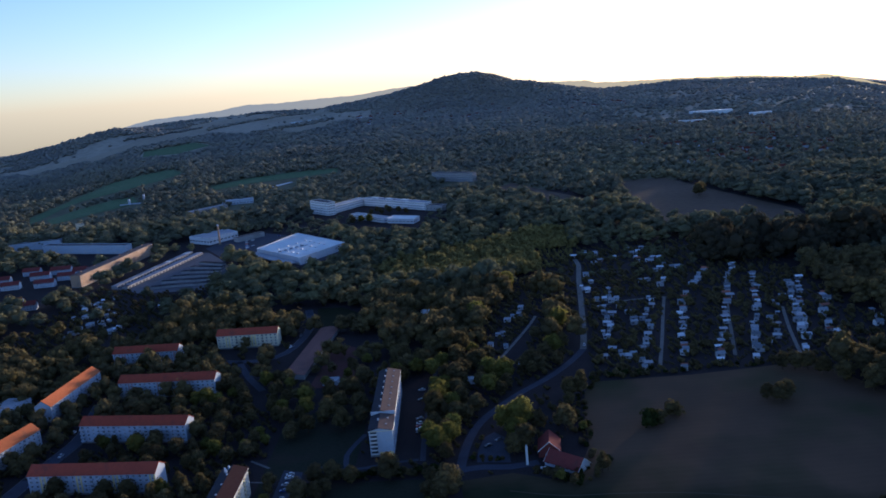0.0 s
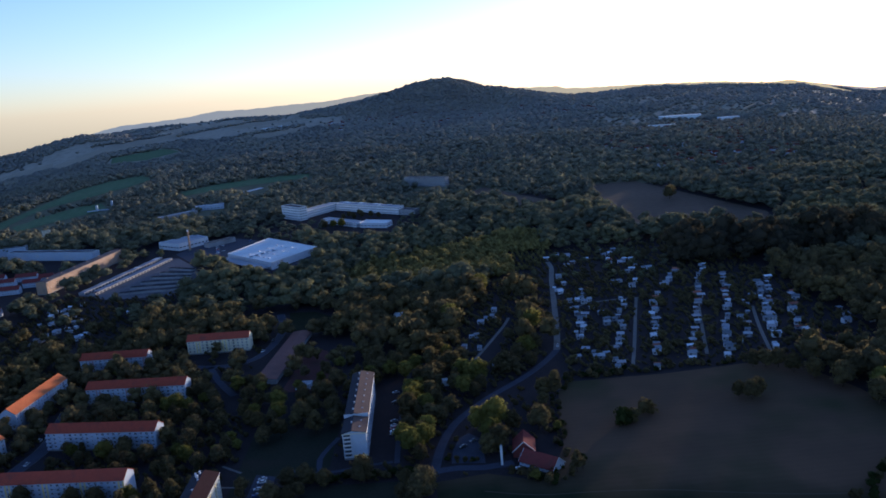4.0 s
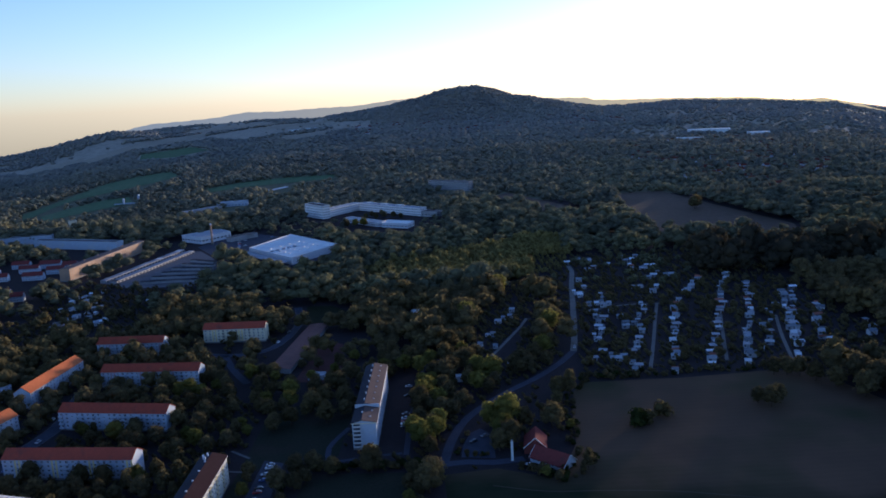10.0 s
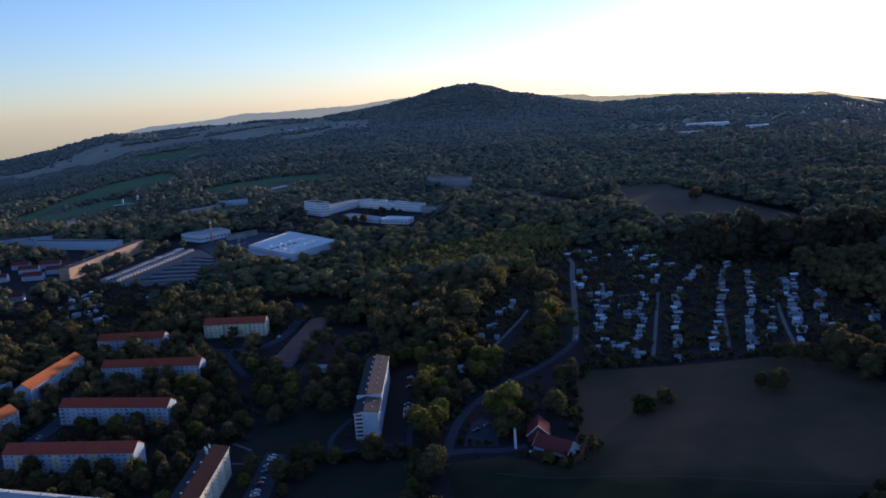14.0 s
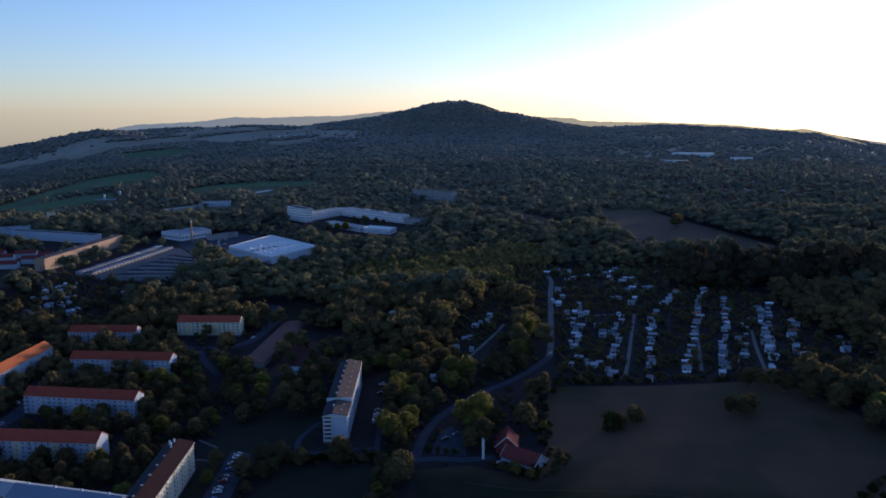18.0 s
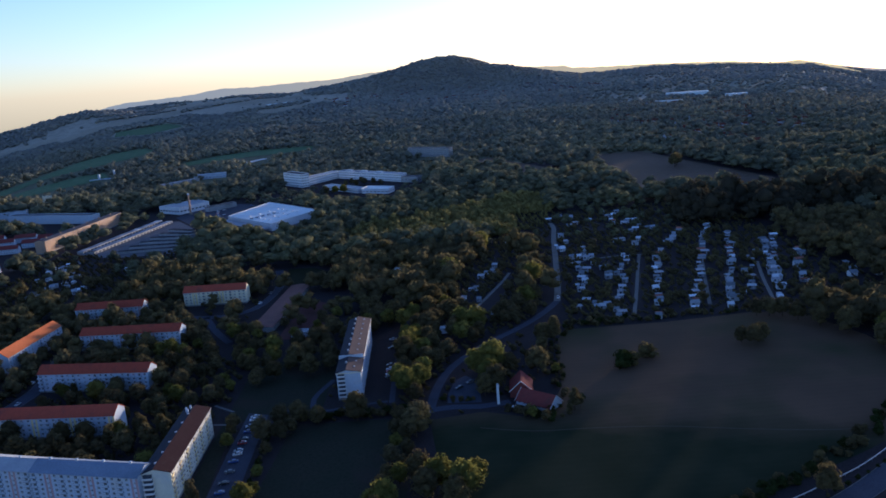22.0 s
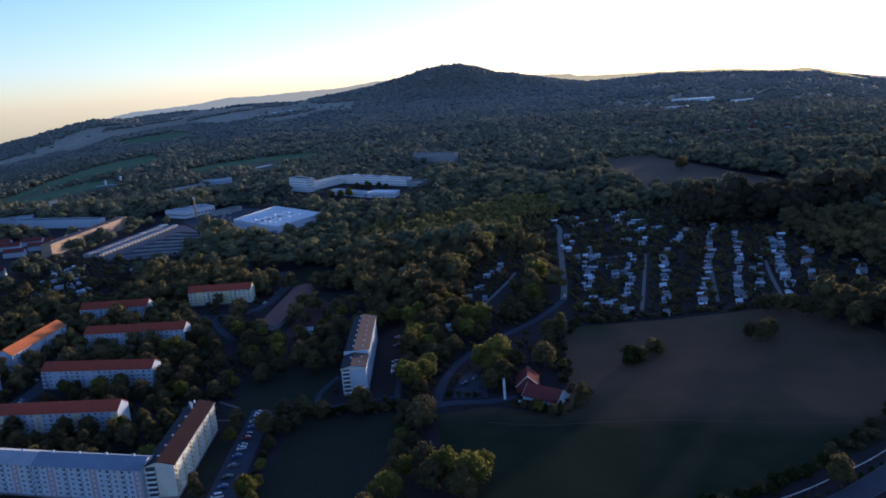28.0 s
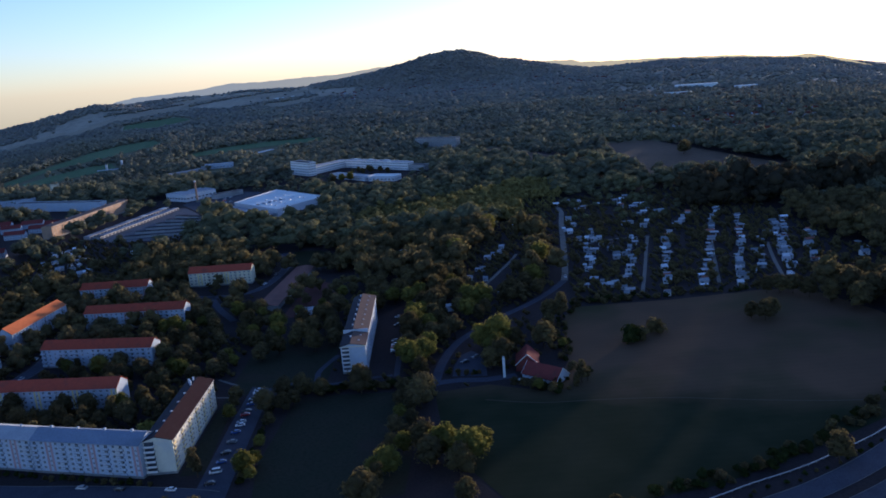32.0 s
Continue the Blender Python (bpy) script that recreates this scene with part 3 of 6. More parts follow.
patch("forecourt", [(3, 376), (20, 373), (20.5, 400), (14, 410), (8, 404), (4, 388)], M["asphalt"], "asphalt forecourt beside the red house", "yard", 0.06)
ribbon("road", [(-6, 369), (6, 370.5), (19, 368.5), (34, 371)], 5.5, M["asphalt"], "short asphalt drive to the red house", lift=0.07)

LANE = [(-6.3, 366), (-2, 394), (5, 418.5), (14.3, 436), (28, 455), (38, 466.5), (56, 486), (73, 510), (84.5, 531), (90.3, 563), (101.4, 636), (113, 716), (122, 771), (123, 800)]
ribbon("road", LANE[:9], 5.0, M["asphalt"], "winding asphalt lane past the allotments")
ribbon("road", LANE[8:], 4.6, M["gravel"], "pale gravel lane between allotments and woods", lift=0.09)
ribbon("path", [(-27, 384), (-38, 383), (-62, 379), (-84, 386)], 2.6, M["asphalt"], "narrow service path below the tall block", "path", margin=0.5)
ribbon("path", [(17, 505), (30, 534.6), (43, 566.7), (55, 598), (61, 617)], 2.4, M["gravel"], "pale gravel path through allotments", "path")
ribbon("path", [(126, 486), (142, 540), (158, 596), (171, 640)], 2.4, M["gravel"], "straight gravel path between garden plots", "path")
ribbon("path", [(112, 628), (140, 640), (171, 641), (190, 636)], 2.5, M["gravel"], "gravel cross path in the allotments", "path")
ribbon("path", [(178, 496), (196, 556), (214, 614), (232, 668)], 2.4, M["gravel"], "straight gravel path between garden plots", "path")
ribbon("path", [(218, 490), (232, 540), (248, 590)], 2.4, M["gravel"], "straight gravel path between garden plots", "path")
ribbon("path", [(-25, 382), (-24.5, 412), (-23, 450), (-21, 490), (-14, 540)], 3.0, M["asphalt"], "parking lane beside the tall block", "path")
ribbon("path", [(-118, 397.5), (-112, 392.4), (-106, 387.5)], 1.6, M["concrete"], "pale concrete footpath", "path")
ribbon("path", [(-117, 374.3), (-108, 372.6), (-104, 371.8)], 1.4, M["concrete"], "pale concrete footpath", "path")
ribbon("street", [(-295, 324), (-240, 310.5), (-181, 295.8), (-152, 291), (-126, 286.5), (-100, 280.5), (-90, 277)], 9.0, M["asphalt"], "asphalt street along the long apartment block", kerb=0.08)
ribbon("path", [(-62, 372), (-66, 395), (-58, 420)], 3.0, M["asphalt"], "footpath on the tall block's shaded side", "path")
ribbon("street", [(-240, 372), (-236, 410), (-232, 445), (-238, 480), (-242, 500)], 9.0, M["asphalt"], "residential street between the blocks", kerb=0.08)
ribbon("street", [(-190, 572), (-165, 562), (-140, 566), (-128, 590), (-124, 640), (-134, 690)], 6.0, M["asphalt"], "curving asphalt street behind the blocks", kerb=0.08)
ribbon("street", [(-165, 562), (-150, 528), (-134, 500)], 5.0, M["asphalt"], "short access street")
patch("car_park", [(-98, 274), (-98.5, 340), (-97.5, 384), (-87, 380), (-86, 321), (-85, 274)], M["asphalt"], "asphalt car park with a row of cars", "car park", 0.07)
road_line = [(60, 228), (99, 240), (130, 253), (164, 274), (210, 310), (270, 370)]
ribbon("road", road_line, 9.0, M["asphalt"], "main road below the meadow", kerb=0.1, lift=0.09)
ribbon("road", [(x + 8, y - 12) for x, y in road_line], 9.0, M["asphalt"], "second carriageway of the main road", kerb=0.1, lift=0.09)
ribbon("path", [(17, 345), (41, 337), (67, 335), (97, 331), (123, 324), (142, 319), (167, 314), (200, 312)], 0.7, M["dirt"], "faint trodden track across the meadow", "path", lift=0.075, margin=0.3)
rail = thing("guard_rail", "pale steel guard rail along the main road", "guard rail", Matrix.Identity(4))
rail_line = curve_pts([(60, 238), (87, 248.5), (102, 255), (123, 263), (139, 271), (167, 287), (206, 318), (262, 372)], 4.0)
rb = Build()
for p, q in zip(rail_line[:-1], rail_line[1:]):
    n = Vector((-(q - p).y, (q - p).x)).normalized() * 0.12
    pts = [p + n, p - n, q - n, q + n]
    rb.hull([(v.x, v.y) for v in (pts[0], pts[1], pts[2], pts[3])], 0.45, 0.8)
part("beam", rb, M["steel"], rail)
post_b = Build()
post_b.box(-0.08, -0.08, 0, 0.08, 0.08, 0.85)
post_me = post_b.mesh("post", M["steel"])
for p in rail_line:
    part("post", post_me, None, rail, at=Matrix.Translation((p.x - 0.2, p.y - 0.25, 0)))

# ---- buildings ----
WIN = {}


def window_meshes(w, h):
    key = (round(w, 2), round(h, 2))
    if key not in WIN:
        b = Build()
        t = 0.09
        for x0, z0, x1, z1 in ((0, 0, w, t), (0, h - t, w, h), (0, t, t, h - t), (w - t, t, w, h - t), (w / 2 - t / 2, t, w / 2 + t / 2, h - t)):
            b.box(x0, 0.08, z0, x1, 0.16, z1)
        b.box(-0.05, -0.06, -0.06, w + 0.05, 0.12, -0.002)
        g = Build()
        g.face([(t, 0.13, t), (w - t, 0.13, t), (w - t, 0.13, h - t), (t, 0.13, h - t)])
        one = Build()
        one.v, one.f, one.m = list(b.v), list(b.f), [0] * len(b.f)
        one.face(g.v, 1)
        WIN[key] = (b.mesh("window", M["frame"]), g.mesh("pane", M["glass"]), one.mesh("window", M["frame"], M["glass"]))
    return WIN[key]


def facade(b, o, du, n, length, height, wins, depth=0.25, mi=0, z0=0.0):
    """A wall face with openings: o is its lower left corner, du along it, n outward. wins: (u0, v0, u1, v1)."""
    o, du, n = Vector(o), Vector(du), Vector(n)
    us = sorted({0.0, length, *(w[0] for w in wins), *(w[2] for w in wins)})
    vs = sorted({z0, height, *(w[1] for w in wins), *(w[3] for w in wins)})
    at = lambda u, v, d=0.0: o + du * u - n * d + Vector((0, 0, v))
    holes = {(round(w[0], 3), round(w[1], 3)): w for w in wins}
    for i in range(len(us) - 1):
        run = None
        for j in range(len(vs) - 1):
            um, vm = (us[i] + us[i + 1]) / 2, (vs[j] + vs[j + 1]) / 2
            hole = any(w[0] < um < w[2] and w[1] < vm < w[3] for w in wins)
            if hole:
                if run is not None:
                    b.face([at(us[i], run), at(us[i + 1], run), at(us[i + 1], vs[j]), at(us[i], vs[j])], mi)
                    run = None
            elif run is None:
                run = vs[j]
        if run is not None:
            b.face([at(us[i], run), at(us[i + 1], run), at(us[i + 1], height), at(us[i], height)], mi)
    for u0, v0, u1, v1 in holes.values():
        q = [(u0, v0), (u1, v0), (u1, v1), (u0, v1)]
        for k in range(4):
            a, c = q[k], q[(k + 1) % 4]
            b.face([at(*a), at(*c), at(*c, depth), at(*a, depth)], mi)


def put_windows(root, o, du, n, wins, split=True):
    ang = math.atan2(du[1], du[0])
    split = split and (root.matrix_basis.translation.y < 800)
    for u0, v0, u1, v1 in wins:
        fr, pn, both = window_meshes(u1 - u0, v1 - v0)
        p = Vector(o) + Vector(du) * u0 + Vector((0, 0, v0))
        w = part("window", fr if split else both, None, root, at=Matrix.Translation(p) @ Matrix.Rotation(ang, 4, "Z"))
        if split:
            part("pane", pn, None, w)


def balcony_mesh(w, d=1.3, h=1.0):
    b = Build()
    b.box(0, -d, 0, w, 0, 0.16, 0)
    b.box(0, -d, 0.16, w, -d + 0.08, h, 1)
    b.box(0, -d + 0.08, 0.16, 0.08, 0, h, 1)
    b.box(w - 0.08, -d + 0.08, 0.16, w, 0, h, 1)
    return b


def slab(p0, p1, depth, eave, ridge, storeys, wall, roof, label, bay=3.3, base=1.2, balcony=None, balcony_mat=None, gable_wins=False, sections=None,
         group="apartment blocks", chimneys=0, vents=0, out=1.3, stripe=None, back=False, ridge_at=0.5, roof2=None):
    """A slab of flats. Local x runs along the front, which faces -y; the gables are at both ends."""
    d = Vector((p1[0] - p0[0], p1[1] - p0[1]))
    L = d.length
    m = Matrix.Translation((p0[0], p0[1], 0)) @ Matrix.Rotation(math.atan2(d.y, d.x), 4, "Z")
    root = thing("apartment_block", label, "apartment block", m, group)
    sh = (eave - base - 0.5) / storeys
    nb = max(2, int(L / bay))
    bw = L / nb
    wins, balc, stairs = [], [], []
    for k in range(nb):
        role = "stair" if k % 6 == 2 else "balcony" if balcony and k % 6 in balcony else "plain"
        for s in range(storeys):
            z = base + s * sh + 0.85
            ww = 1.3
            if role == "stair":
                if s < storeys - 1:
                    wins.append((k * bw + bw / 2 - 0.5, z + sh * 0.45, k * bw + bw / 2 + 0.5, z + sh * 0.45 + 0.9))
            elif role == "balcony":
                wins.append((k * bw + 0.9, z - 0.3, k * bw + bw - 0.9, z + 1.2))
                balc.append((k * bw + 0.25, z - 0.95, bw - 0.5))
            else:
                wins.append((k * bw + bw / 2 - ww / 2, z, k * bw + bw / 2 + ww / 2, z + 1.2))
    wall_b = Build()
    facade(wall_b, (0, 0, 0), (1, 0, 0), (0, -1, 0), L, eave, wins)
    rm = depth * ridge_at
    wall_b.face([(0, depth, 0), (0, 0, 0), (0, 0, eave), (0, rm, ridge - 0.25), (0, depth, eave)])
    gw = []
    if gable_wins:
        gw = [(depth / 2 + o, base + s * sh + 0.9, depth / 2 + o + 1.2, base + s * sh + 2.2) for s in range(storeys) for o in (-3.2, 2.0)]
    facade(wall_b, (L, 0, 0), (0, 1, 0), (1, 0, 0), depth, eave, gw)
    wall_b.face([(L, 0, eave), (L, depth, eave), (L, rm, ridge - 0.25)])
    bw_wins = [(L - w[2], w[1], L - w[0], w[3]) for w in wins] if back else []
    facade(wall_b, (L, depth, 0), (-1, 0, 0), (0, 1, 0), L, eave, bw_wins)
    part("wall", wall_b, M[wall], root)
    core = Build()
    core.box(0.3, 0.3, 0, L - 0.3, depth - 0.3, eave - 0.3)
    part("interior", core, M["plinth"], root, "dark rooms behind the windows")
    pl = Build()
    pl.box(-0.06, -0.06, 0, L + 0.06, depth + 0.06, base - 0.2)
    part("plinth", pl, M["plinth"], root)
    put_windows(root, (0, 0, 0), (1, 0, 0), (0, -1, 0), wins)
    put_windows(root, (L, 0, 0), (0, 1, 0), (1, 0, 0), gw)
    if back:
        put_windows(root, (L, depth, 0), (-1, 0, 0), (0, 1, 0), bw_wins)
    if balc:
        bm_ = balcony_mesh(balc[0][2], out).mesh("balcony", M["concrete"], M[balcony_mat or wall])
        for x, z, w in balc:
            part("balcony", bm_, None, root, at=Matrix.Translation((x, 0, z)))
    if stripe:
        for k in range(nb):
            if k % 6 == 2:
                for x in (k * bw + 0.02, k * bw + bw - 1.07):
                    sb = Build()
                    sb.box(x, -0.03, base, x + 1.05, -0.004, eave - 0.4)
                    part("stair_strip", sb, M[stripe], root, "painted strip beside the stair windows")
    ov, th = 0.5, 0.25
    rb = Build()
    for ya, yb, mi in ((-ov, rm, 0), (depth + ov, rm, 1 if roof2 else 0)):
        run = abs(rm - (0 if ya < 0 else depth))
        ze = eave - (ridge - eave) * ov / run
        lo = [(-0.3, ya, ze), (L + 0.3, ya, ze), (L + 0.3, yb, ridge), (-0.3, yb, ridge)]
        if ya > 0:
            lo = [lo[1], lo[0], lo[3], lo[2]]
        rb.face([(x, y, z + th) for x, y, z in lo], mi)
        rb.face(list(reversed(lo)), mi)
        for k in range(4):
            a, c = lo[k], lo[(k + 1) % 4]
            rb.face([a, c, (c[0], c[1], c[2] + th), (a[0], a[1], a[2] + th)], mi)
    part("roof", rb, [M[roof], M[roof2 or roof]], root)
    gt = Build()
    gt.tube((-0.2, -ov - 0.05, eave - 0.25), (L + 0.2, -ov - 0.05, eave - 0.25), 0.1, 0.1, 6)
    part("gutter", gt, M["steel"], root)
    for k in range(chimneys):
        cb = Build()
        x = L * (k + 0.5) / chimneys
        cb.box(x - 0.6, rm + 0.4, ridge - 1.0, x + 0.6, rm + 1.2, ridge + 1.1, bev=0.08)
        cb.box(x - 0.75, rm + 0.25, ridge + 1.1, x + 0.75, rm + 1.35, ridge + 1.25)
        part("chimney", cb, M["brick"], root)
    for k in range(vents):
        vb = Build()
        x = L * (k + 0.5) / vents
        vb.box(x - 0.45, rm - 0.45, ridge - 0.5, x + 0.45, rm + 0.45, ridge + 1.0, bev=0.08)
        part("roof_vent", vb, M["render_white"], root, "small white roof vent")
    g = 3.0
    CLEAR.append([tuple((m @ Vector((x, y, 0)))[:2]) for x, y in ((-g, -g), (L + g, -g), (L + g, depth + g), (-g, depth + g))])
    return root


slab((-190, 596), (-142, 593), 11, 11, 14.6, 4, "render_cream", "tile_red", "cream four-storey apartment block with red tiled gable roof", balcony=(4,), stripe="render_yellow")
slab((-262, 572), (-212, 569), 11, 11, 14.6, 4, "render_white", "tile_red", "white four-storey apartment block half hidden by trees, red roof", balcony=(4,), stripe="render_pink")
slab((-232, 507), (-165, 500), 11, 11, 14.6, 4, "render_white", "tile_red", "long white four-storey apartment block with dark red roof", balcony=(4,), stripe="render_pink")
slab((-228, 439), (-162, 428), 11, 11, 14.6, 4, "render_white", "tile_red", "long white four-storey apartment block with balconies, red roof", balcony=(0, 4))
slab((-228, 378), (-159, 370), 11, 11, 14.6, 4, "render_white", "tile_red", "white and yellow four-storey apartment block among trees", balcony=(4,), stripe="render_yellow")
slab((-262, 474), (-256, 535), 11, 11, 14.8, 4, "render_white", "tile_sunlit", "white apartment block standing crosswise, tiled roof coloured sunlit orange", balcony=(4,))
slab((-270, 372), (-251, 438), 11, 11, 14.8, 4, "render_white", "tile_sunlit", "white apartment block by the street, roof coloured sunlit orange", balcony=(4,))
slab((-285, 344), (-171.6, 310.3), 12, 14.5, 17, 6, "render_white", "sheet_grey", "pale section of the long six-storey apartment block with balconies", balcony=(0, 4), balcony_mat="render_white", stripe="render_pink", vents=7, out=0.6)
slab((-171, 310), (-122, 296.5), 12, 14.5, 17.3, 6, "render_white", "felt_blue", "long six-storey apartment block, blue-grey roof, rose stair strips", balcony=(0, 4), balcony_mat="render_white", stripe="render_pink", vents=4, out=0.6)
wing = slab((-109.5, 299), (-109.5, 361), 12, 14.5, 16.3, 6, "render_ivory", "tile_dark", "six-storey corner wing, balcony front coloured sunlit yellow, brown roof", balcony=(0, 3), balcony_mat="render_sunwarm", out=0.35, chimneys=0, ridge_at=0.56, roof2="felt_slate", gable_wins=False)
tall_near = slab((-40, 391), (-40, 411), 12.5, 14.7, 16.1, 6, "render_white", "felt_sunlit", "lower end section of the free-standing six-storey block with loggias", balcony=(1, 4), chimneys=0, ridge_at=0.6, roof2="felt_slate", out=0.35, balcony_mat="render_white")
tall = slab((-40, 411.2), (-40, 477), 12.5, 15.6, 17.4, 6, "render_white", "felt_sunlit", "free-standing six-storey block end-on, felt roof in sunlit and shaded colours, vents", balcony=(1, 4), chimneys=0, ridge_at=0.6, roof2="felt_slate", out=0.35, balcony_mat="render_white")


def loggias(root, x, z0, n, sh, w, label, face):
    """A column of railed loggias on a gable."""
    for s in range(n):
        part("balcony", balcony_mesh(w, 1.4, 1.0), [M["concrete"], M["frame"]], root, label, at=face @ Matrix.Translation((x, 0, z0 + s * sh)))
        o = Build()
        o.face([(0.2, -0.02, 0.2), (w - 0.2, -0.02, 0.2), (w - 0.2, -0.02, 2.1), (0.2, -0.02, 2.1)])
        part("balcony_door", o, M["glass"], root, at=face @ Matrix.Translation((x, 0, z0 + s * sh)))


# the gables at the near ends face south; in the block's own axes that is the end x = 0
south = Matrix.Translation((0, 12, 0)) @ Matrix.Rotation(radians(-90), 4, "Z")
loggias(wing, 0.5, 1.4, 6, 2.15, 4.2, "railed loggia balcony on the gable", south)
loggias(tall_near, 0.4, 1.6, 6, 2.2, 3.9, "railed loggia balcony on the gable", Matrix.Translation((0, 12.5, 0)) @ Matrix.Rotation(radians(-90), 4, "Z"))


def roof_vent(root, x, y, z, h=1.1):
    """A square flue with an overhanging cap plate."""
    b = Build()
    b.box(x - 0.35, y - 0.35, z - 0.9, x + 0.35, y + 0.35, z + h, bev=0.05)
    b.box(x - 0.55, y - 0.42, z + h, x + 0.55, y + 0.42, z + h + 0.14)
    part("roof_vent", b, M["render_white"], root, "white roof vent with a flat cap")


def roof_hatch(root, x, y, z):
    b = Build()
    b.box(x - 0.6, y - 0.5, z - 0.5, x + 0.6, y + 0.5, z + 0.35, bev=0.08)
    part("roof_hatch", b, M["sheet_grey"], root, "low grey roof hatch")


for k in range(7):
    roof_vent(tall, 5 + 9.2 * k, 8.1, 17.1)
    roof_hatch(tall, 8 + 9.0 * k, 3.4, 16.55)
roof_vent(tall_near, 10, 8.0, 15.8)
roof_hatch(tall_near, 6, 3.6, 15.5)
roof_hatch(tall_near, 14, 3.2, 15.4)
pb = Build()
pb.box(-0.5, -0.35, 14.6, -0.08, 12.85, 17.0)
part("fire_wall", pb, M["render_white"], tall, "pale fire wall where the roof steps")
fb = Build()
fb.box(-0.42, -0.4, 14.3, -0.31, 12.9, 14.75)
part("fascia", fb, M["render_cream"], tall_near, "ochre fascia along the gable eave")
bb = Build()
bb.box(-0.09, 0.3, 0, -0.012, 7.6, 2.6)
part("base_band", bb, M["render_yellow"], tall_near, "ochre painted ground floor band")
for k in range(6):
    roof_vent(wing, 5 + 9.5 * k, 7.4, 16.0, 0.5)
for x, y in ((55, 8.2), (57, 9.4), (59, 8.0)):
    roof_vent(wing, x, y, 15.9, 1.6)


def hall(name, label, category, poly, h, wall, roof, parapet=0.6, group="", wins=0, win_h=1.2, wz=None, stories=1):
    """A flat-roofed building on any outline: walls with parapet, roof sheet and window bands."""
    cx, cy = sum(p[0] for p in poly) / len(poly), sum(p[1] for p in poly) / len(poly)
    root = thing(name, label, category, Matrix.Translation((cx, cy, 0)), group)
    loc = [(x - cx, y - cy) for x, y in poly]
    area = sum(loc[i][0] * loc[(i + 1) % len(loc)][1] - loc[(i + 1) % len(loc)][0] * loc[i][1] for i in range(len(loc)))
    if area < 0:
        loc.reverse()
    wb = Build()
    for i in range(len(loc)):
        a, c = Vector((*loc[i], 0)), Vector((*loc[(i + 1) % len(loc)], 0))
        du = (c - a).normalized()
        n = Vector((du.y, -du.x, 0))
        ln = (c - a).length
        ws = []
        if wins and n.y < 0.3:
            k = max(1, int(ln / wins))
            bw = ln / k
            sh = h / stories
            ws = [(j * bw + bw * 0.18, s * sh + (wz if wz is not None else sh * 0.35), j * bw + bw * 0.82, s * sh + (wz if wz is not None else sh * 0.35) + win_h) for j in range(k) for s in range(stories)]
        facade(wb, a, du, n, ln, h + parapet, ws)
        put_windows(root, a, du, n, ws)
        wb.face([a + Vector((0, 0, h + parapet)), c + Vector((0, 0, h + parapet)), c - n * 0.35 + Vector((0, 0, h + parapet)), a - n * 0.35 + Vector((0, 0, h + parapet))])
        wb.face([c - n * 0.35 + Vector((0, 0, h)), a - n * 0.35 + Vector((0, 0, h)), a - n * 0.35 + Vector((0, 0, h + parapet)), c - n * 0.35 + Vector((0, 0, h + parapet))])
    part("wall", wb, M[wall], root)
    core = Build()
    core.hull([(x * 0.97, y * 0.97) for x, y in loc], 0, h - 0.3)
    part("interior", core, M["plinth"], root)
    rb = Build()
    rb.hull(loc, h - 0.2, h)
    part("roof", rb, M[roof], root)
    CLEAR.append([(cx + x * 1.06, cy + y * 1.06) for x, y in loc])
    return root, loc


# the white store hall with skylights and a loading canopy
store, sl = hall("store_hall", "large flat white warehouse store with rows of skylights", "warehouse", [(-174, 881), (-131, 952), (-205, 1044), (-240, 958)], 8, "cladding", "sheet_white", wins=0)
for r in range(4):
    for q in range(5):
        u, v = 0.22 + 0.11 * q, 0.16 + 0.2 * r
        sb = Build()
        p = Vector((-174, 881)).lerp(Vector((-240, 958)), u) + (Vector((-131, 952)) - Vector((-174, 881))) * v
        cx, cy = -187.5, 958.75
        sb.box(p.x - cx - 1.2, p.y - cy - 2.0, 8, p.x - cx + 1.2, p.y - cy + 2.0, 8.9, bev=0.35)
        part("skylight", sb, M["cladding"], store, "raised pale rooflight")
for k in range(5):
    ub = Build()
    p = Vector((-205, 925)) + Vector((22, 26)) * (k / 4)
    ub.box(p.x + 187.5 - 2, p.y - 958.75 - 1.2, 8, p.x + 187.5 + 2, p.y - 958.75 + 1.2, 9.6, bev=0.15)
    part("roof_unit", ub, M["sheet_grey"], store, "dark ventilation unit on the roof")
cb = Build()
cb.hull([(-176 + 187.5, 878 - 958.75), (-241 + 187.5, 956 - 958.75), (-250 + 187.5, 946 - 958.75), (-185 + 187.5, 868 - 958.75)], 4.4, 4.9)
part("canopy", cb, M["sheet_grey"], store, "flat grey loading canopy")
for k in range(7):
    cb = Build()
    p = Vector((-184, 869.5)).lerp(Vector((-249, 947.5)), k / 6)
    cb.tube((p.x + 187.5, p.y - 958.75, 0), (p.x + 187.5, p.y - 958.75, 4.4), 0.15, 0.15, 6)
    part("canopy_post", cb, M["steel"], store)

ware, _ = hall("warehouse", "older grey-roofed factory hall with white front", "warehouse", [(-361, 1080), (-326, 1052), (-297, 1092), (-322, 1122)], 9, "cladding", "sheet_grey", wins=6, win_h=2.0)
hall("annex", "low flat annex wing beside the factory hall", "building", [(-288, 1056), (-259, 1087), (-266, 1094), (-296, 1063)], 6, "render_grey", "felt", 0.4)
ch = thing("factory_chimney", "tall slim pale brick factory chimney", "chimney", Matrix.Translation((-310, 1046, 0)))
b = Build()
b.tube((0, 0, 0), (0, 0, 26), 1.5, 1.0, 14)
part("shaft", b, M["brick"], ch)
b = Build()
b.tube((0, 0, 26), (0, 0, 28.2), 1.35, 1.3, 14)
part("crown", b, M["render_white"], ch, "white banded chimney head")
b = Build()
